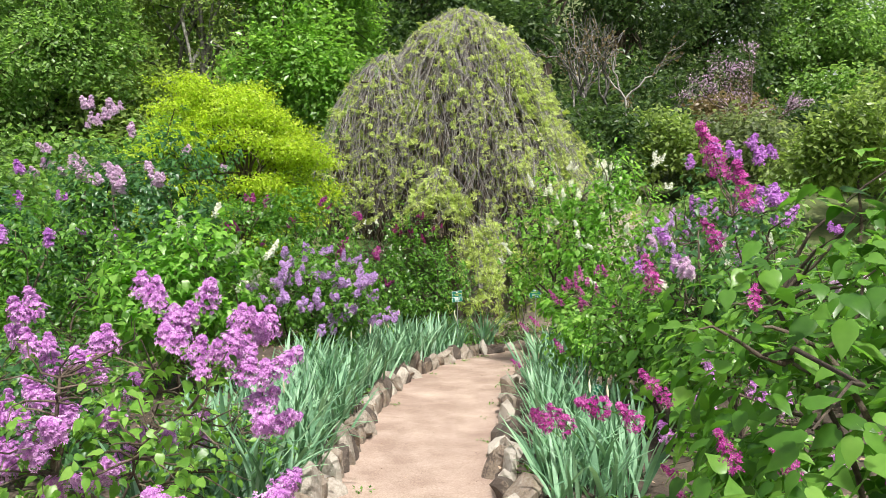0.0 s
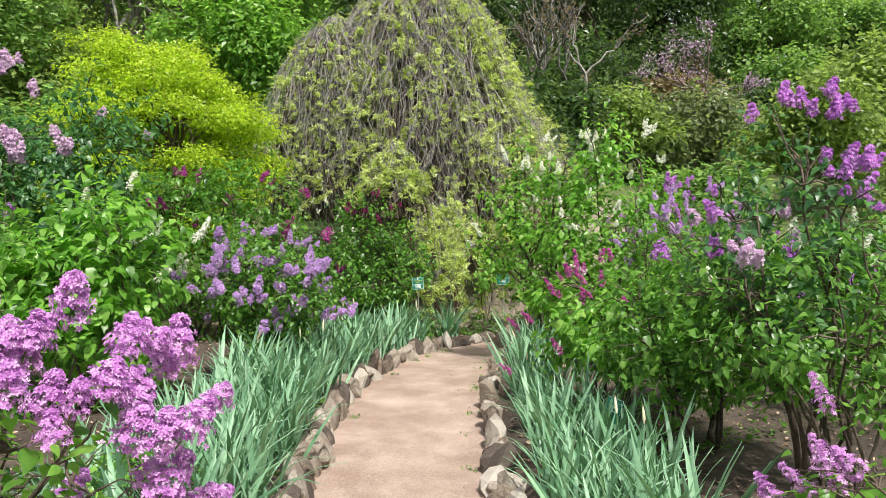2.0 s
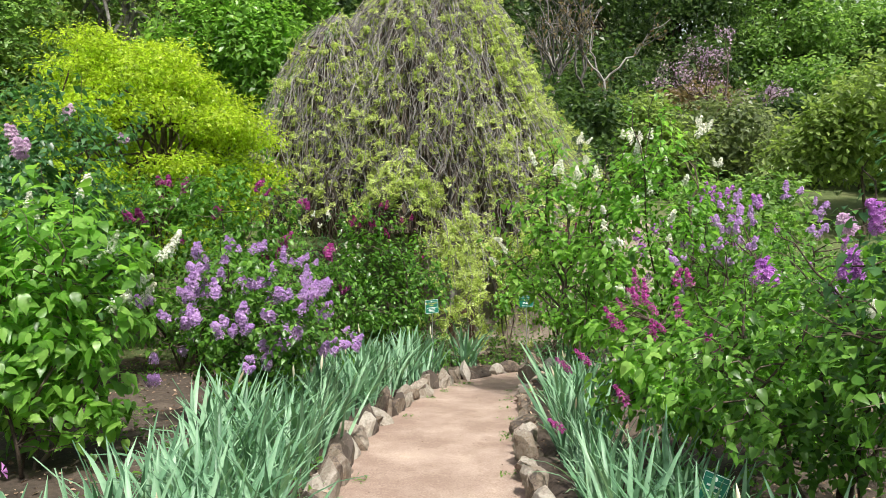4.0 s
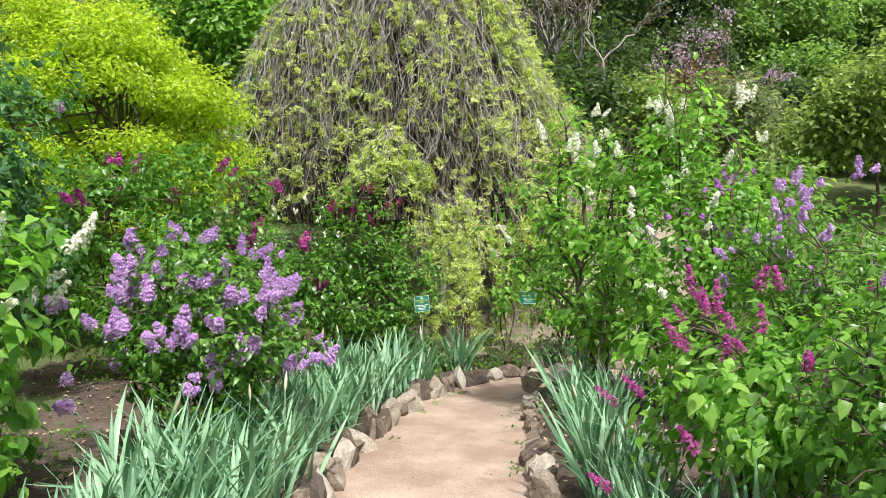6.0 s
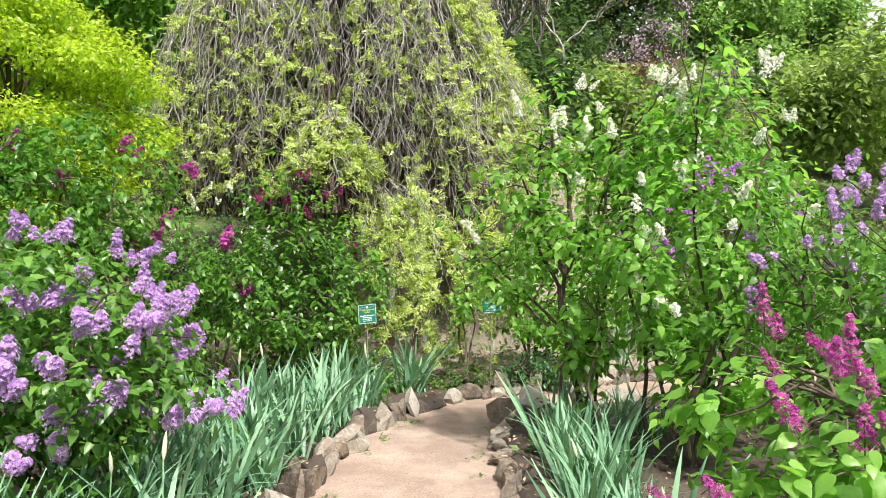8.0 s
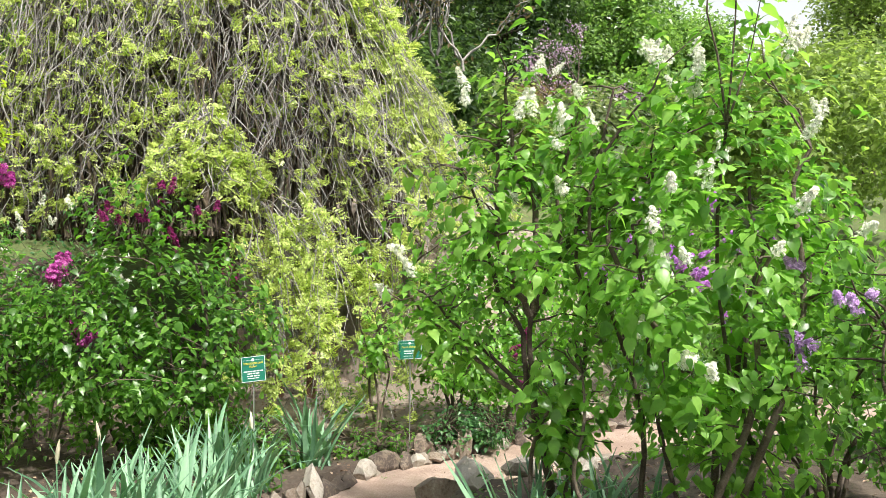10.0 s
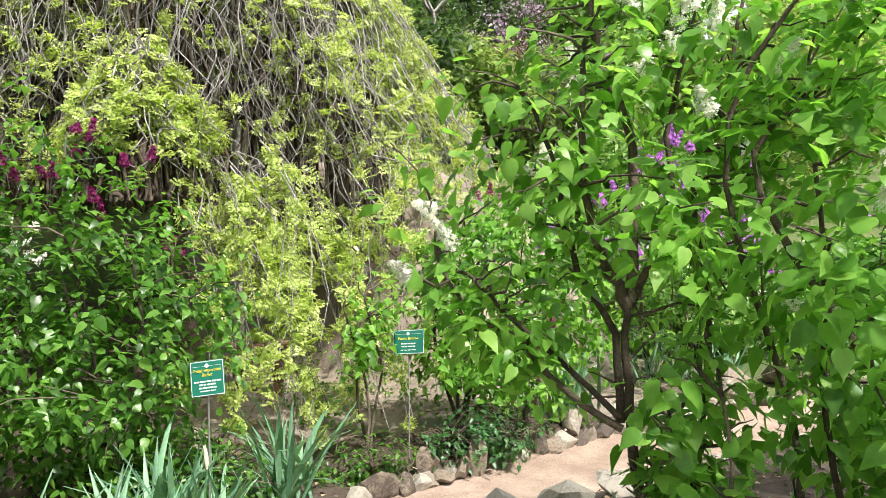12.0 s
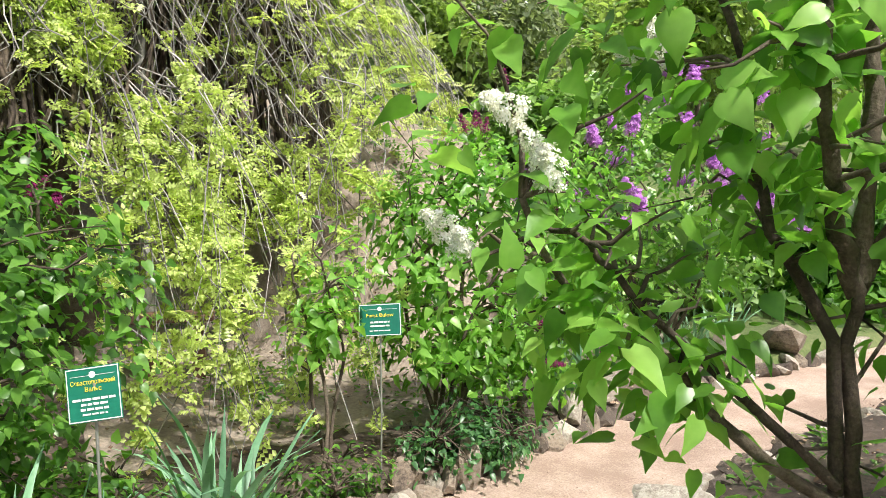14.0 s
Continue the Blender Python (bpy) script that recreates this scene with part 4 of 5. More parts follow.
lilac("low dark green creeping shrub over the edging stones", (1.2, 12.2), (1.15, 12.15, 0.14), (0.35, 0.2, 0.18), 60, M_LILAC, 0.045, 8, (), 3, 41, group="", floor=0.0)
lilac("low green lilac suckers round the plant label", (0.1, 11.95), (0.1, 11.9, 0.26), (0.5, 0.28, 0.30), 150, M_LILAC, 0.055, 8, (), 3, 42, group="", floor=0.0)
lilac("dark leafy shrub behind the mauve lilac", (-2.35, 4.5), (-2.3, 4.5, 0.6), (0.65, 0.6, 0.5), 190, M_LILAC_DARK, 0.06, 8, (), 5, 38, group="")
lilac("dark leafy shrub behind the mauve lilac", (-2.5, 3.1), (-2.5, 3.1, 0.5), (0.6, 0.6, 0.42), 170, M_LILAC_DARK, 0.06, 8, (), 5, 39, group="")
lilac("light green low shrub between the irises", (-1.2, 4.5), (-1.2, 4.35, 0.42), (0.42, 0.5, 0.28), 90, M_LILAC_LIGHT, 0.05, 8, (), 4, 31, group="")
lilac("leafy shrub on the far side of the beds", (3.6, 6.6), (3.5, 6.6, 0.95), (0.9, 0.9, 0.75), 240, M_LILAC, 0.065, 8, [(M_FL_PURPLE, "mid", 4, 0.6, 0.2, [])], 6, 32)
lilac("leafy lilac on the far side of the beds", (3.4, 10.0), (3.4, 10.0, 1.1), (0.9, 0.9, 0.8), 240, M_LILAC, 0.065, 8, [(M_FL_PURPLE, "mid", 7, 0.6, 0.0, [])], 6, 33)

# ---- golden shrub ----
rg = np.random.RandomState(44)
tiers = []
for level, reach, many in ((4.25, 0.75, 7), (3.75, 1.25, 11), (3.2, 1.6, 13), (2.65, 1.75, 13), (2.1, 1.6, 11), (1.5, 1.3, 8)):
    for k in range(many):
        turn_at = 6.283 * (k + rg.rand()) / many
        far_out = reach * math.sqrt(rg.uniform(0.35, 1.0))
        tiers.append((far_out * math.cos(turn_at) - 0.3, far_out * math.sin(turn_at) * 0.75, level + rg.uniform(-0.22, 0.22), rg.uniform(0.3, 0.5), rg.uniform(0.13, 0.22)))
tree("golden_shrub", "golden-leaved shrub glowing yellow-green above the lilacs", "shrub", (-3.5, 13.7), tiers, M_YELLOW, 0.068, 11500, 41, 0.06, "", template=SMALL, limbs=1)


# ---- weeping tree ----
def weeping_tree():
    rs = np.random.RandomState(51)
    base = np.array([0.35, 16.4, height(0.35, 16.4) - 0.05])
    t = tagged(new("weeping_tree"), "weeping tree, a dome of hanging grey twigs and young yellow-green leaves", "tree")
    t.location = base
    trunk = bent((0.35, 16.4, base[2]), (0.3, 16.4, 5.6), rs, 0.08, 9)
    part("trunk", tri_mesh("trunk", *(lambda vf: (vf[0] - base, vf[1]))(tube(trunk, np.linspace(0.17, 0.08, 9), 8)), [M_BARK], smooth=True), t)
    zs = [6.75, 6.55, 6.1, 5.4, 4.0, 3.0, 2.0, 1.0]
    rr = [0.0, 0.55, 1.15, 1.65, 2.2, 2.5, 2.8, 3.0]
    lobes = [((0.42, 16.5), 0.96, -0.1, 1250), ((-1.15, 16.0), 0.66, -1.15, 520), ((-0.1, 14.0), 0.42, -3.75, 250), ((1.45, 15.9), 0.62, -1.9, 180)]
    strands, lp, la, ln, ls = [], [], [], [], []
    limbs = []
    for (cx, cy), wide, drop, count in lobes:
        for _ in range(16 if wide > 0.5 else 6):
            a = rs.rand() * 6.28
            z = 6.2 + drop
            tip = np.array([cx + math.cos(a) * wide * 1.3, cy + math.sin(a) * wide * 1.3, z - 0.2])
            limbs.append(tube(bent(trunk[5 if drop > -3 else 3], tip, rs, 0.12, 6, 0.12), np.linspace(0.06, 0.02, 6), 5))
        for _ in range(count):
            a = rs.rand() * 2 * math.pi
            if math.sin(a) > 0.45 and rs.rand() < 0.7:
                a = -a
            top = 6.75 + drop - 3.6 * (rs.rand() ** 1.3) * (1 if wide > 0.5 else 0.3)
            length = rs.uniform(0.9, 2.6) * (1 if wide > 0.5 else 0.6)
            depth = (1.03 - 0.36 * rs.rand() ** 1.7) * (1 + 0.07 * math.sin(3 * a + cx) + 0.05 * math.sin(7 * a))
            hem = 1.72 + 0.45 * rs.rand() + (0.15 if wide < 0.5 else 0)
            n = 8
            z = np.linspace(top, max(top - length, hem), n)
            if top - hem < 0.25:
                continue
            r = np.interp(z - drop, zs[::-1], rr[::-1]) * wide * depth
            r = r * (1 + 0.32 * max(math.cos(a), 0) * np.clip((4.2 - z) / 2, 0, 1) * (wide > 0.9))
            r = r + 0.10 * np.sin(np.linspace(0, math.pi, n)) * rs.rand()
            aa = a + np.cumsum(rs.normal(0, 0.05, n)) / max(wide, 0.5)
            p = np.stack([cx + r * np.cos(aa), cy + r * np.sin(aa), z], 1) + rs.normal(0, 0.035, (n, 3))
            strands.append(tube(p, np.linspace(0.0075, 0.003, n), 3))
            leafy_one = rs.rand() < (0.30 + 0.2 * (math.cos(a) > 0.5) + 0.08 * (wide < 0.5))
            m = rs.randint(1, 5) if leafy_one else rs.randint(0, 2)
            m = int(m * (2.3 if math.cos(a) > 0.55 else 1.6 if wide < 0.5 else 1.5) + rs.rand())
            if m:
                u = rs.rand(m) * (n - 1.01)
                i = u.astype(int)
                q = p[i] + (p[i + 1] - p[i]) * (u - i)[:, None]
                out = np.stack([np.cos(aa[i]), np.sin(aa[i]), np.zeros(m)], 1)
                lp.append(q)
                la.append(out * 0.7 + rs.normal(0, 0.6, (m, 3)) + np.array([0, 0, -0.15]))
                ln.append(out * 0.5 + np.array([0, 0, 0.8]) + rs.normal(0, 0.4, (m, 3)))
                ls.append(rs.uniform(0.06, 0.105, m))
    for lv, lf in limbs:
        part("limb", tri_mesh("limb", lv - base, lf, [M_BARK], smooth=True), t)
    # added dark strands that block back light and give the dome its shaded gaps
    inner = []
    for (cx, cy), wide, drop, count in lobes:
        for _ in range(count // 2):
            a = rs.rand() * 2 * math.pi
            top = 6.5 + drop - 3.4 * rs.rand() * (1 if wide > 0.5 else 0.3)
            z = np.linspace(top, max(top - rs.uniform(1.2, 2.6), 1.75), 5)
            r = np.interp(z - drop, zs[::-1], rr[::-1]) * wide * rs.uniform(0.5, 0.84)
            aa = a + np.cumsum(rs.normal(0, 0.06, 5))
            inner.append(tube(np.stack([cx + r * np.cos(aa), cy + r * np.sin(aa), z], 1), np.linspace(0.022, 0.012, 5), 3))
    v, f = joined(inner)
    tagged(part("inner_twig_growth", tri_mesh("inner_twig_growth", v - base, f, [M_BARK], smooth=True), t, "dark twigs added inside the dome to stand in for its shade"), kind="stuff")
    # low shoots that trail to the ground in front of the dome
    for _ in range(84):
        x0 = rs.choice([rs.uniform(0.25, 1.0), rs.uniform(1.0, 1.9)], p=[0.72, 0.28])
        start = np.array([x0, rs.uniform(13.3, 14.4), rs.uniform(1.7, 2.2)])
        end = np.array([x0 * 0.75 + 0.25 + rs.normal(0, 0.22), rs.uniform(12.15, 13.1), rs.uniform(0.12, 1.25)])
        p = bent(start, end, rs, 0.16, 8, 0.08)
        strands.append(tube(p, np.linspace(0.006, 0.002, 8), 3))
        m = rs.randint(3, 8)
        u = (0.15 + 0.85 * rs.rand(m)) * 6.99
        i = u.astype(int)
        lp.append(p[i] + (p[i + 1] - p[i]) * (u - i)[:, None])
        la.append(rs.normal(0, 0.7, (m, 3)) + np.array([0, -0.4, -0.1]))
        ln.append(np.array([0, -0.3, 0.9]) + rs.normal(0, 0.4, (m, 3)))
        ls.append(rs.uniform(0.06, 0.105, m))
    v, f = joined(strands)
    tagged(part("hanging_twig_growth", tri_mesh("hanging_twig_growth", v - base, f, [M_TWIG], smooth=True), t, "bare grey-brown hanging twigs"), kind="stuff")
    lp, la, ln, ls = np.concatenate(lp), np.concatenate(la), np.concatenate(ln), np.concatenate(ls)
    per = 5
    w = np.repeat(np.arange(len(lp)), per)
    v, f = strew(PINNATE, lp[w] - base + rs.normal(0, 0.02, (len(w), 3)), (la[w] + rs.normal(0, 0.8, (len(w), 3))) * (1, 1, 0.7), ln[w] + rs.normal(0, 0.3, (len(w), 3)), ls[w])
    tagged(part("foliage", tri_mesh("foliage", v, f, [M_WEEP]), t), kind="stuff")


weeping_tree()

# ---- trees on the hillside ----
rt = np.random.RandomState(61)
BACK = [
    # name, label, category, x, y, height, half-width, material, leaf, sprays
    ("maple", "bright green broadleaf tree behind the golden shrub", "tree", -4.6, 23.0, 10.5, 3.2, M_TREE_BRIGHT, 0.17, 6500),
    ("ash_tree", "mid-green tree above the lilacs", "tree", -10.5, 20.0, 8.5, 3.0, M_TREE_MID, 0.14, 6500),
    ("willow", "grey-green drooping tree with forked grey trunk", "tree", -7.5, 22.5, 10.5, 2.5, M_TREE_OLIVE, 0.13, 4200),
    ("dark_tree", "dark green tree on the hillside", "tree", -12.5, 29.0, 13.0, 4.0, M_TREE_MID, 0.24, 4200),
    ("dark_tree", "dark green tree on the hillside", "tree", -6.5, 32.0, 15.0, 4.5, M_TREE_DARK, 0.27, 3400),
    ("dark_tree", "dark green tree on the hillside", "tree", -0.5, 32.0, 14.0, 4.2, M_TREE_DARK, 0.27, 3400),
    ("dark_tree", "dark green tree on the hillside", "tree", 3.6, 33.0, 15.0, 4.0, M_TREE_DARK, 0.25, 4200),
    ("oak", "dark green spreading tree on the hillside", "tree", 8.6, 38.0, 14.0, 3.8, M_TREE_DARK, 0.25, 4000),
    ("maple", "bright green tree high on the hillside", "tree", 14.6, 42.0, 11.0, 4.4, M_TREE_DARK, 0.27, 3400),
    ("oak", "mid-green tree on the hillside", "tree", 20.5, 43.0, 10.0, 3.8, M_TREE_MID, 0.26, 3600),
    ("oak", "mid-green tree on the hillside", "tree", 25.5, 43.0, 8.0, 3.4, M_TREE_MID, 0.26, 3000),
    ("oak", "tree with loose crown against the sky", "tree", 36.0, 41.0, 11.5, 4.0, M_TREE_OLIVE, 0.26, 2400),
    ("oak", "mid-green tree on the hillside", "tree", 31.0, 36.0, 6.0, 3.4, M_TREE_MID, 0.26, 3000),
    ("ash_tree", "mid-green tree above the lilacs", "tree", -15.5, 17.0, 8.0, 3.2, M_TREE_MID, 0.2, 3600),
    ("dark_tree", "dark green tree on the hillside", "tree", -19.0, 25.0, 12.0, 4.2, M_TREE_DARK, 0.26, 3200),
]
for i, (name, label, cat, x, y, h, r, mat, leaf, sprays) in enumerate(BACK):
    tree(name, label, cat, (x, y), round_crown(rt, h, r, 16, 0.24), mat, leaf, sprays, 100 + i, 0.10 + 0.012 * h, bark=M_TWIG if name == "willow" else None)

SCRUB = [
    (6.6, 24.0, 3.2, 1.7, M_TREE_OLIVE), (9.2, 24.5, 3.2, 1.9, M_TREE_GREY), (4.2, 22.0, 2.4, 1.5, M_TREE_DARK), (11.5, 27.0, 2.2, 2.0, M_TREE_GREY), (14.5, 26.0, 2.4, 2.0, M_TREE_BRIGHT),
    (8.0, 29.0, 3.0, 2.0, M_TREE_DARK), (15.8, 33.5, 3.0, 2.3, M_TREE_DARK), (19.5, 33.0, 3.4, 2.4, M_TREE_OLIVE), (12.5, 34.5, 3.2, 2.2, M_RUSSET), (23.5, 33.0, 3.2, 2.6, M_TREE_GREY),
    (10.5, 19.5, 3.6, 1.9, M_TREE_OLIVE), (13.5, 20.5, 4.6, 2.3, M_TREE_OLIVE), (7.2, 18.6, 1.9, 1.5, M_TREE_MID), (16.5, 24.0, 4.8, 2.5, M_TREE_OLIVE), (20.0, 26.0, 4.6, 2.6, M_TREE_OLIVE),
    (17.0, 17.5, 2.2, 1.8, M_TREE_MID), (-6.8, 16.5, 3.6, 1.9, M_TREE_MID), (-7.8, 12.8, 3.0, 1.8, M_TREE_MID), (-6.2, 10.0, 2.4, 1.3, M_LILAC_DARK), (-9.5, 14.5, 3.4, 1.8, M_TREE_DARK),
    (-6.4, 7.2, 2.0, 1.4, M_LILAC), (-1.6, 19.5, 3.6, 1.7, M_TREE_MID), (2.8, 20.5, 3.0, 1.6, M_TREE_DARK), (6.8, 32.0, 4.2, 2.2, M_TREE_GREY), (19.0, 37.5, 3.8, 2.6, M_TREE_MID),
    (6.0, 15.6, 1.3, 1.1, M_TREE_MID), (8.2, 14.8, 1.4, 1.2, M_LILAC), (5.8, 10.2, 1.7, 1.1, M_LILAC), (6.2, 7.4, 1.7, 1.2, M_LILAC), (8.6, 11.0, 2.0, 1.3, M_TREE_MID), (26.5, 28.0, 3.4, 2.6, M_TREE_MID),
    (22.0, 20.0, 2.6, 2.1, M_TREE_OLIVE), (-13.0, 12.0, 3.6, 2.2, M_TREE_MID), (-9.5, 9.0, 2.6, 1.6, M_LILAC), (-8.6, 17.5, 4.2, 2.0, M_TREE_MID), (-6.0, 18.5, 4.2, 1.8, M_TREE_BRIGHT), (-11.5, 16.5, 4.0, 2.0, M_TREE_OLIVE), (-8.3, 20.0, 4.6, 2.0, M_TREE_OLIVE), (-10.0, 22.5, 6.5, 2.4, M_TREE_OLIVE), (-3.0, 21.0, 5.6, 2.0, M_TREE_BRIGHT), (-13.5, 19.5, 6.0, 2.4, M_TREE_MID), (-2.2, 27.0, 7.0, 2.6, M_TREE_DARK), (2.4, 26.5, 6.5, 2.4, M_TREE_DARK), (6.2, 27.0, 5.0, 2.2, M_TREE_DARK),
]
for i, (x, y, h, r, mat) in enumerate(SCRUB):
    far_off = math.hypot(x, y)
    tree("shrub", {"bright tree leaf": "bright green wild shrub on the slope", "tree leaf": "mid-green wild shrub on the slope", "dark tree leaf": "dark green wild shrub on the slope", "olive tree leaf": "olive-green wild shrub on the slope", "grey-green tree leaf": "grey-green wild shrub on the slope",
                   "russet bud leaf": "wild shrub with brownish young leaves", "lilac leaf": "green leafy shrub beyond the beds", "dark lilac leaf": "dark green leafy shrub beyond the beds"}[mat.name], "shrub", (x, y),
         round_crown(rt, h, r, 7, 0.22), mat, 0.08 + 0.0046 * far_off, int(1050 if far_off < 30 else 820), 200 + i, 0.05, "slope shrubs", limbs=1 if far_off < 18 else 0)


def bare_tree(name, label, base, h, seed, twig_mat, bloom=None, blooms=0, size=0.06, spread=0.5, group=""):
    """A thin tree of forked twigs, with or without blossom along them."""
    rs = np.random.RandomState(seed)
    bz = height(*base) - 0.05
    t = tagged(new(name), label, "tree", group)
    t.location = (base[0], base[1], bz)
    bits, ends = [], []

    def fork(p, d, length, r, level):
        q = p + d * length
        line = bent(p, q, rs, 0.15, 5)
        bits.append(tube(line, np.linspace(r, r * 0.62, 5), 4))
        ends.extend(line[1:] if level > 1 else line[-1:])
        if level < 4:
            for _ in range(3 if level else 4):
                fork(q if level else line[rs.randint(2, 5)], unit(d + rs.normal(0, spread, 3) + np.array([0, 0, 0.12])), length * rs.uniform(0.55, 0.8), r * 0.58, level + 1)

    fork(np.zeros(3), np.array([0, 0, 1.0]), h * 0.36, 0.018 * h, 0)
    tagged(part("twig_growth", tri_mesh("twig_growth", *joined(bits), [twig_mat], smooth=True), t), kind="stuff")
    if bloom:
        e = np.array(ends)
        w = rs.randint(len(e), size=blooms)
        v, f = strew(FAR, e[w] + rs.normal(0, 0.07, (blooms, 3)), rs.normal(0, 1, (blooms, 3)), rs.normal(0, 1, (blooms, 3)), size * rs.uniform(0.6, 1.3, blooms))
        tagged(part("blossom" if bloom is M_REDBUD else "foliage", tri_mesh("blossom", v, f, [bloom]), t), kind="stuff")


bare_tree("redbud", "redbud with pale purple blossom along bare twigs", (11.9, 29.6), 5.0, 71, M_BARK, M_REDBUD, 1500, 0.09, 0.42)
bare_tree("redbud", "redbud with pale purple blossom along bare twigs", (10.6, 26.8), 3.0, 72, M_BARK, M_REDBUD, 500, 0.07, 0.42)
bare_tree("bare_tree", "thin tree with orange-brown young leaves", (4.9, 22.0), 5.2, 73, M_TWIG, M_RUSSET, 500, 0.10, 0.4)
bare_tree("bare_tree", "thin tree with orange-brown young leaves", (4.0, 23.0), 5.4, 74, M_TWIG, M_RUSSET, 300, 0.10, 0.4)
bare_tree("dead_tree", "dead tree with pale bare branches", (10.7, 36.5), 5.6, 75, M_TWIG, spread=0.55)
bare_tree("bare_tree", "tangled brownish bare shrub on the hillside", (13.5, 38.0), 5.0, 76, M_BARK, M_RUSSET, 400, 0.12, 0.6)


# ---- plant labels, post, bench ----
def bar(bm, x, z, w, h, y):
    vs = [bm.verts.new(c) for c in ((x - w / 2, y, z - h / 2), (x + w / 2, y, z - h / 2), (x + w / 2, y, z + h / 2), (x - w / 2, y, z + h / 2))]
    bm.faces.new(vs)


def box_mesh(name, size, mat, bevel=0.003):
    bm = bmesh.new()
    bmesh.ops.create_cube(bm, size=1, matrix=Matrix.Diagonal((*size, 1)))
    bmesh.ops.bevel(bm, geom=bm.edges[:], offset=bevel, segments=2, affect="EDGES")
    me = bpy.data.meshes.new(name)
    bm.to_mesh(me)
    bm.free()
    me.materials.append(mat)
    return me


def words(text, size, mat, parent, x, z, y, wide):
    cu = bpy.data.curves.new("lettering", "FONT")
    cu.body, cu.size, cu.align_x, cu.extrude = text, size, "CENTER", 0.0004
    tmp = bpy.data.objects.new("lettering", cu)
    scene.collection.objects.link(tmp)
    bpy.context.view_layer.update()
    me = bpy.data.meshes.new_from_object(tmp.evaluated_get(bpy.context.evaluated_depsgraph_get()))
    bpy.data.objects.remove(tmp)
    me.materials.clear()
    me.materials.append(mat)
    xs = [v.co.x for v in me.vertices]
    have = max(xs) - min(xs)
    ob = part("lettering", me, parent)
    ob.matrix_basis = pose(x, y, z, 90, 0, 0) @ Matrix.Diagonal((wide / have, 1, 1, 1))
    return ob


def plant_label(label, x, y, top, w, h, turn, lean, tilt, lines, group="plant labels"):
    """A small enamel plate on a thin rod. lines: (text, height, width, z from the top, colour); no text: plain bars."""
    gz = height(x, y)
    sign = tagged(new("plant_label"), label, "sign", group)
    sign.matrix_basis = pose(x, y, gz - 0.05, 0, 0, turn)
    v, f = tube([(0, 0.006, 0), (0.004, 0.006, (top - gz) * 0.5), (0, 0.006, top - gz)], [0.005, 0.005, 0.005], 6)
    part("rod", tri_mesh("rod", v, f, [M_STEEL], smooth=True), sign)
    plate = part("plate", box_mesh("plate", (w, 0.003, h), M_SIGN, 0.001), sign, "green plate with a thin white rim")
    plate.matrix_basis = pose(0, 0, top - gz + 0.05 - h / 2, 0, lean, 0) @ pose(0, 0, 0, tilt, 0, 0)
    bm = bmesh.new()
    e = 0.004
    for a, b, c, d in ((0, h / 2 - e, w - e, 0.003), (0, -h / 2 + e, w - e, 0.003), (-w / 2 + e, 0, 0.003, h - e), (w / 2 - e, 0, 0.003, h - e), (0, h / 2 - 0.026, w * 0.82, 0.0012)):
        bar(bm, a, b, c, d, -0.0024)
    bmesh.ops.create_circle(bm, cap_ends=True, segments=16, radius=0.010, matrix=pose(0, -0.0032, h / 2 - 0.024, 90, 0, 0))
    me = bpy.data.meshes.new("rim")
    bm.to_mesh(me)
    bm.free()
    me.materials.append(M_SIGN_WHITE)
    part("rim", me, plate)
    for text, lh, lw, dz, mat in lines:
        if text:
            words(text, lh * 1.35, mat, plate, 0, h / 2 - dz - lh / 2, -0.0030, lw)
        else:
            bm = bmesh.new()
            rs = np.random.RandomState(int(dz * 1e4))
            xx = -lw / 2
            while xx < lw / 2 - 0.006:
                ww = min(rs.uniform(0.012, 0.03), lw / 2 - xx)
                bar(bm, xx + ww / 2, h / 2 - dz - lh / 2, ww, lh * 0.7, -0.0030)
                xx += ww + 0.004
            me = bpy.data.meshes.new("small_print")
            bm.to_mesh(me)
            bm.free()
            me.materials.append(mat)
            part("small_print", me, plate)


Y, W = M_SIGN_YELLOW, M_SIGN_WHITE
plant_label("green plant label with yellow and white lettering on a thin rod", 0.21, 11.46, 0.93, 0.165, 0.165, -25, -8, -12,
            [("Севастопольский", 0.015, 0.135, 0.045, Y), ("Вальс", 0.015, 0.05, 0.066, Y), ("", 0.010, 0.13, 0.092, W), ("", 0.010, 0.08, 0.107, W), ("", 0.010, 0.085, 0.122, W), ("", 0.007, 0.075, 0.138, W)])
plant_label("green plant label with yellow lettering among trailing shoots", 1.46, 12.26, 0.92, 0.20, 0.15, -32, -4, -12,
            [("Furst Bulow", 0.018, 0.13, 0.052, Y), ("", 0.011, 0.09, 0.080, W), ("", 0.010, 0.09, 0.098, W), ("", 0.006, 0.1, 0.122, W)])
plant_label("dark green plant label half hidden by iris leaves", 1.12, 5.66, 0.56, 0.17, 0.15, -75, 0, -20, [("", 0.012, 0.1, 0.05, W), ("", 0.01, 0.1, 0.075, W)])
plant_label("green plant label beside the mauve lilac", -1.2, 2.05, 0.80, 0.20, 0.15, 35, 8, -15, [("", 0.014, 0.12, 0.05, Y), ("", 0.01, 0.12, 0.08, W)])

post = tagged(new("support_post"), "weathered grey post under the weeping tree", "post")
post.location = (0.73, 15.25, height(0.73, 15.25) - 0.1)
part("shaft", tri_mesh("shaft", *tube([(0, 0, 0), (0.01, 0, 0.8), (-0.01, 0, 1.6), (0.01, 0, 2.6)], [0.055, 0.05, 0.05, 0.045], 8), [M_POST], smooth=True), post)

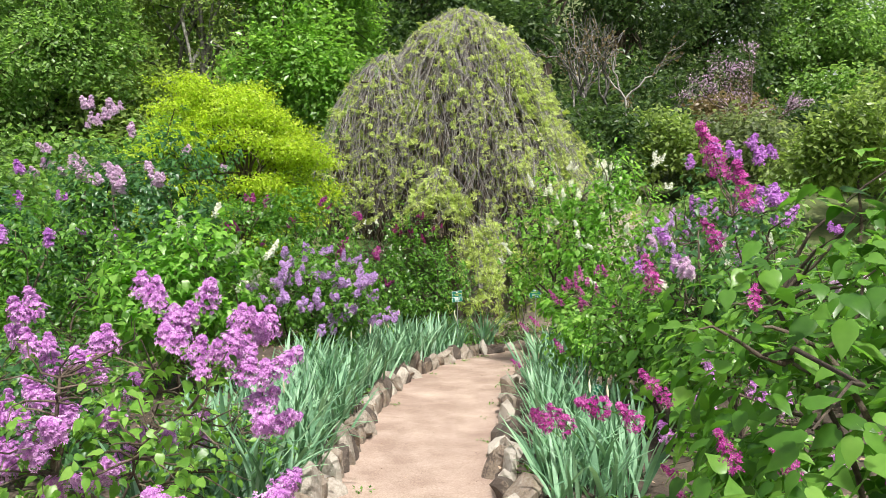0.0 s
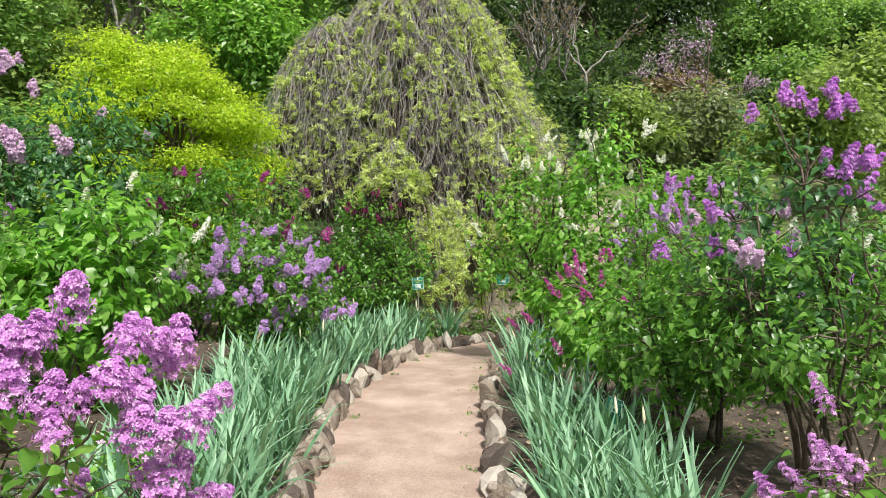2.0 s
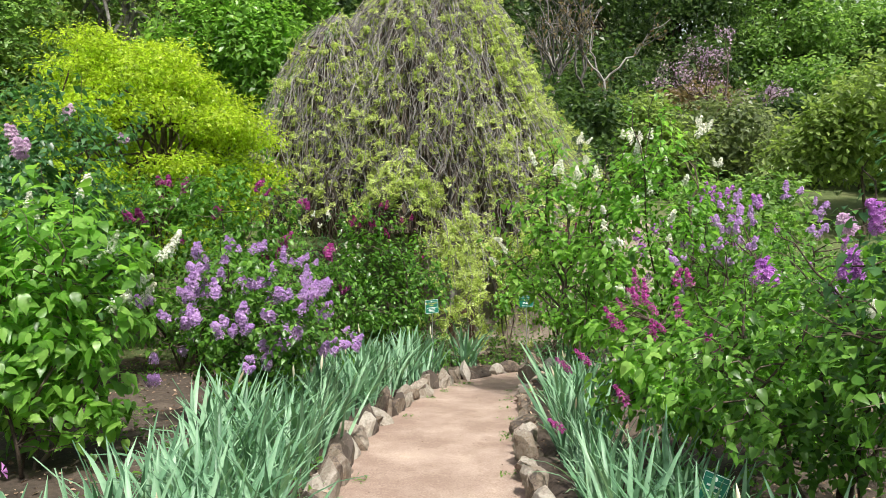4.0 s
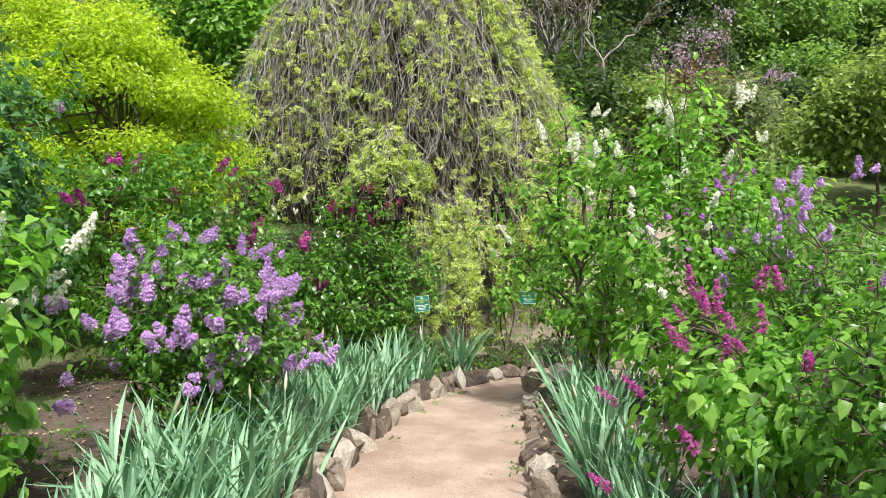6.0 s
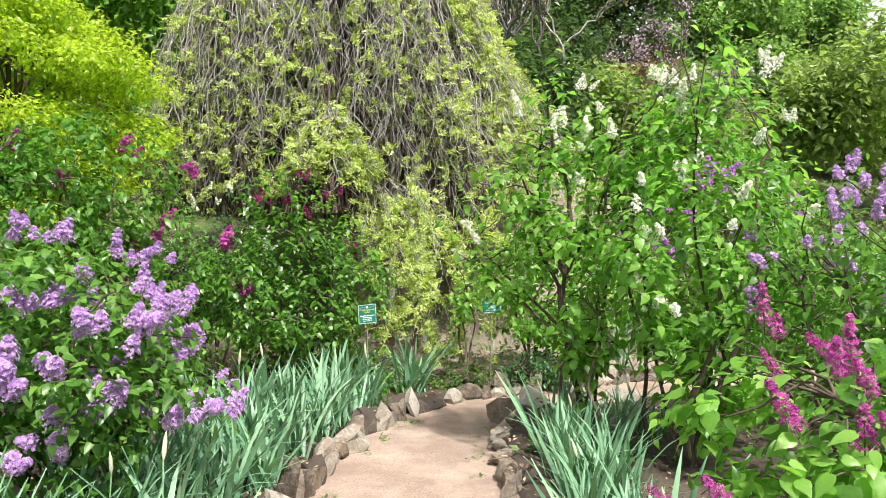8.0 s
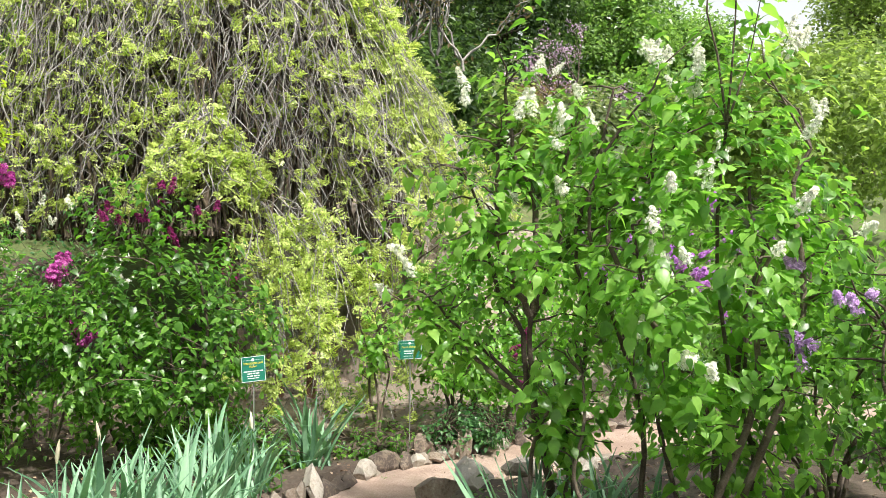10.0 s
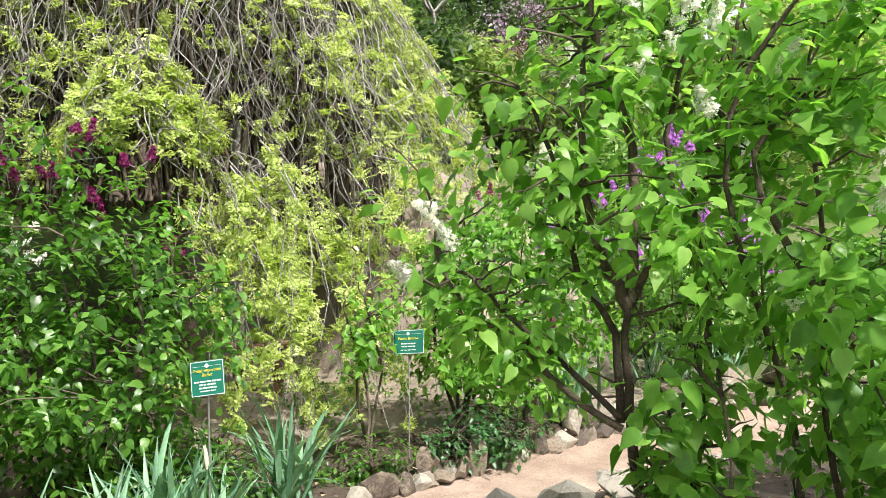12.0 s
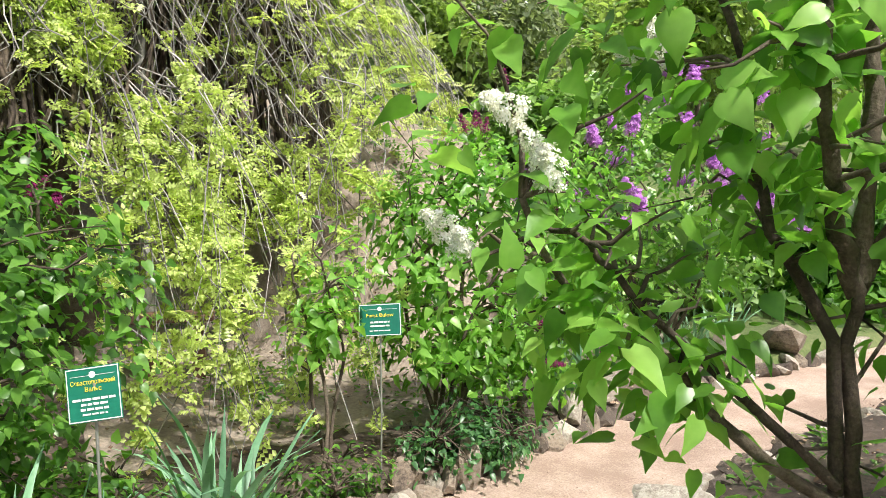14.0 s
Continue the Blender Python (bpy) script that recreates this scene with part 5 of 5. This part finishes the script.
bench = tagged(new("bench"), "low brown wooden bench under the weeping tree", "bench")
bench.matrix_basis = pose(0.86, 14.75, height(0.86, 14.75) - 0.01, 0, 0, -12)
for k in (-1, 1):
    ob = part("seat_board", box_mesh("seat_board", (0.56, 0.14, 0.04), M_BENCH, 0.006), bench)
    ob.location = (0, 0.08 * k, 0.44)
    ob = part("leg", box_mesh("leg", (0.09, 0.28, 0.42), M_BENCH, 0.008), bench)
    ob.location = (0.17 * k, 0, 0.21)


# ---- weeds, litter ----
def scatter(name, label, category, mat, template, spots, sizes, up, seed):
    rs = np.random.RandomState(seed)
    n = len(spots)
    v, f = strew(template, spots, rs.normal(0, 1, (n, 3)) * (1, 1, 0.25) + np.array([0, 0, up]), np.array([0, 0, 1.0]) + rs.normal(0, 0.35, (n, 3)), sizes)
    tagged(new(name, tri_mesh(name, v, f, [mat])), label, category, kind="stuff")


rw = np.random.RandomState(81)
spots = []
for knots, side in ((LEFT_EDGE, -1), (RIGHT_EDGE, 1)):
    pts = line_points(knots, 0.05)
    for k in range(1, len(pts) - 1):
        if 2 < pts[k, 1] < 13 and pts[k, 0] < 5 and rw.rand() < 0.07:
            t = unit(pts[k + 1] - pts[k - 1])
            c = pts[k] + np.array([-t[1], t[0]]) * side * rw.uniform(0.06, 0.16)
            for _ in range(rw.randint(6, 26)):
                d = c + rw.normal(0, 0.035, 2)
                spots.append((d[0], d[1], path_level(d[1]) + 0.004))
for c in ((0.28, 10.46), (0.15, 10.1), (0.5, 11.6)):
    for _ in range(16):
        d = np.array(c) + rw.normal(0, 0.03, 2)
        spots.append((d[0], d[1], path_level(d[1]) + 0.004))
spots = np.array(spots)
scatter("weeds", "small green weeds along the foot of the edging stones", "weeds", M_GRASS, SMALL, spots, rw.uniform(0.012, 0.034, len(spots)), 0.5, 82)

# dry leaves and crumbs on the beds and the path's margins
n = 13000
xy = np.stack([rw.uniform(-4, 5, n), rw.uniform(1.5, 16, n)], 1)
out = ~in_path(xy[:, 0], xy[:, 1])
z = np.where(out, bed_level(xy[:, 0], xy[:, 1]) + 0.012, 0)
pth = np.array([path_level(v) for v in xy[:, 1]]) + 0.001
keep = out | (rw.rand(n) < 0.6)
sp = np.stack([xy[:, 0], xy[:, 1], np.where(out, z, pth)], 1)[keep]
scatter("leaf_litter", "dry leaves and crumbs scattered on the soil", "leaf litter", M_CHIP, FAR, sp, np.where(out[keep], rw.uniform(0.015, 0.05, keep.sum()), rw.uniform(0.005, 0.016, keep.sum())), 0.05, 83)

# small plants on the clay bank
n = 150
xy = np.stack([rw.uniform(0.9, 4.5, n), rw.uniform(13.3, 16.5, n)], 1)
w = np.repeat(np.arange(n), 14)
pp = xy[w] + rw.normal(0, 0.06, (len(w), 2))
sp = np.stack([pp[:, 0], pp[:, 1], bed_level(pp[:, 0], pp[:, 1]) + rw.uniform(0, 0.16, len(w))], 1)
scatter("bank_weeds", "small green plants dotted over the clay bank", "weeds", M_GRASS, SMALL, sp, rw.uniform(0.03, 0.07, len(sp)), 0.5, 85)

# low green plants on the beds
n = 3600
xy = np.stack([rw.uniform(-6, 7, n), rw.uniform(0.5, 18, n)], 1)
ok = ~in_path(xy[:, 0], xy[:, 1]) & (np.sin(xy[:, 0] * 2.1 + 1) * np.sin(xy[:, 1] * 1.7) > 0.05)
for ox in (-0.15, 0.15):
    ok &= ~in_path(xy[:, 0] + ox, xy[:, 1])
xy = xy[ok]
w = np.repeat(np.arange(len(xy)), 9)
pp = xy[w] + rw.normal(0, 0.05, (len(w), 2))
sp = np.stack([pp[:, 0], pp[:, 1], bed_level(pp[:, 0], pp[:, 1]) + rw.uniform(0, 0.07, len(w))], 1)
scatter("ground_cover", "low green plants covering the beds", "ground cover", M_GRASS, SMALL, sp, rw.uniform(0.03, 0.07, len(sp)), 0.5, 84)
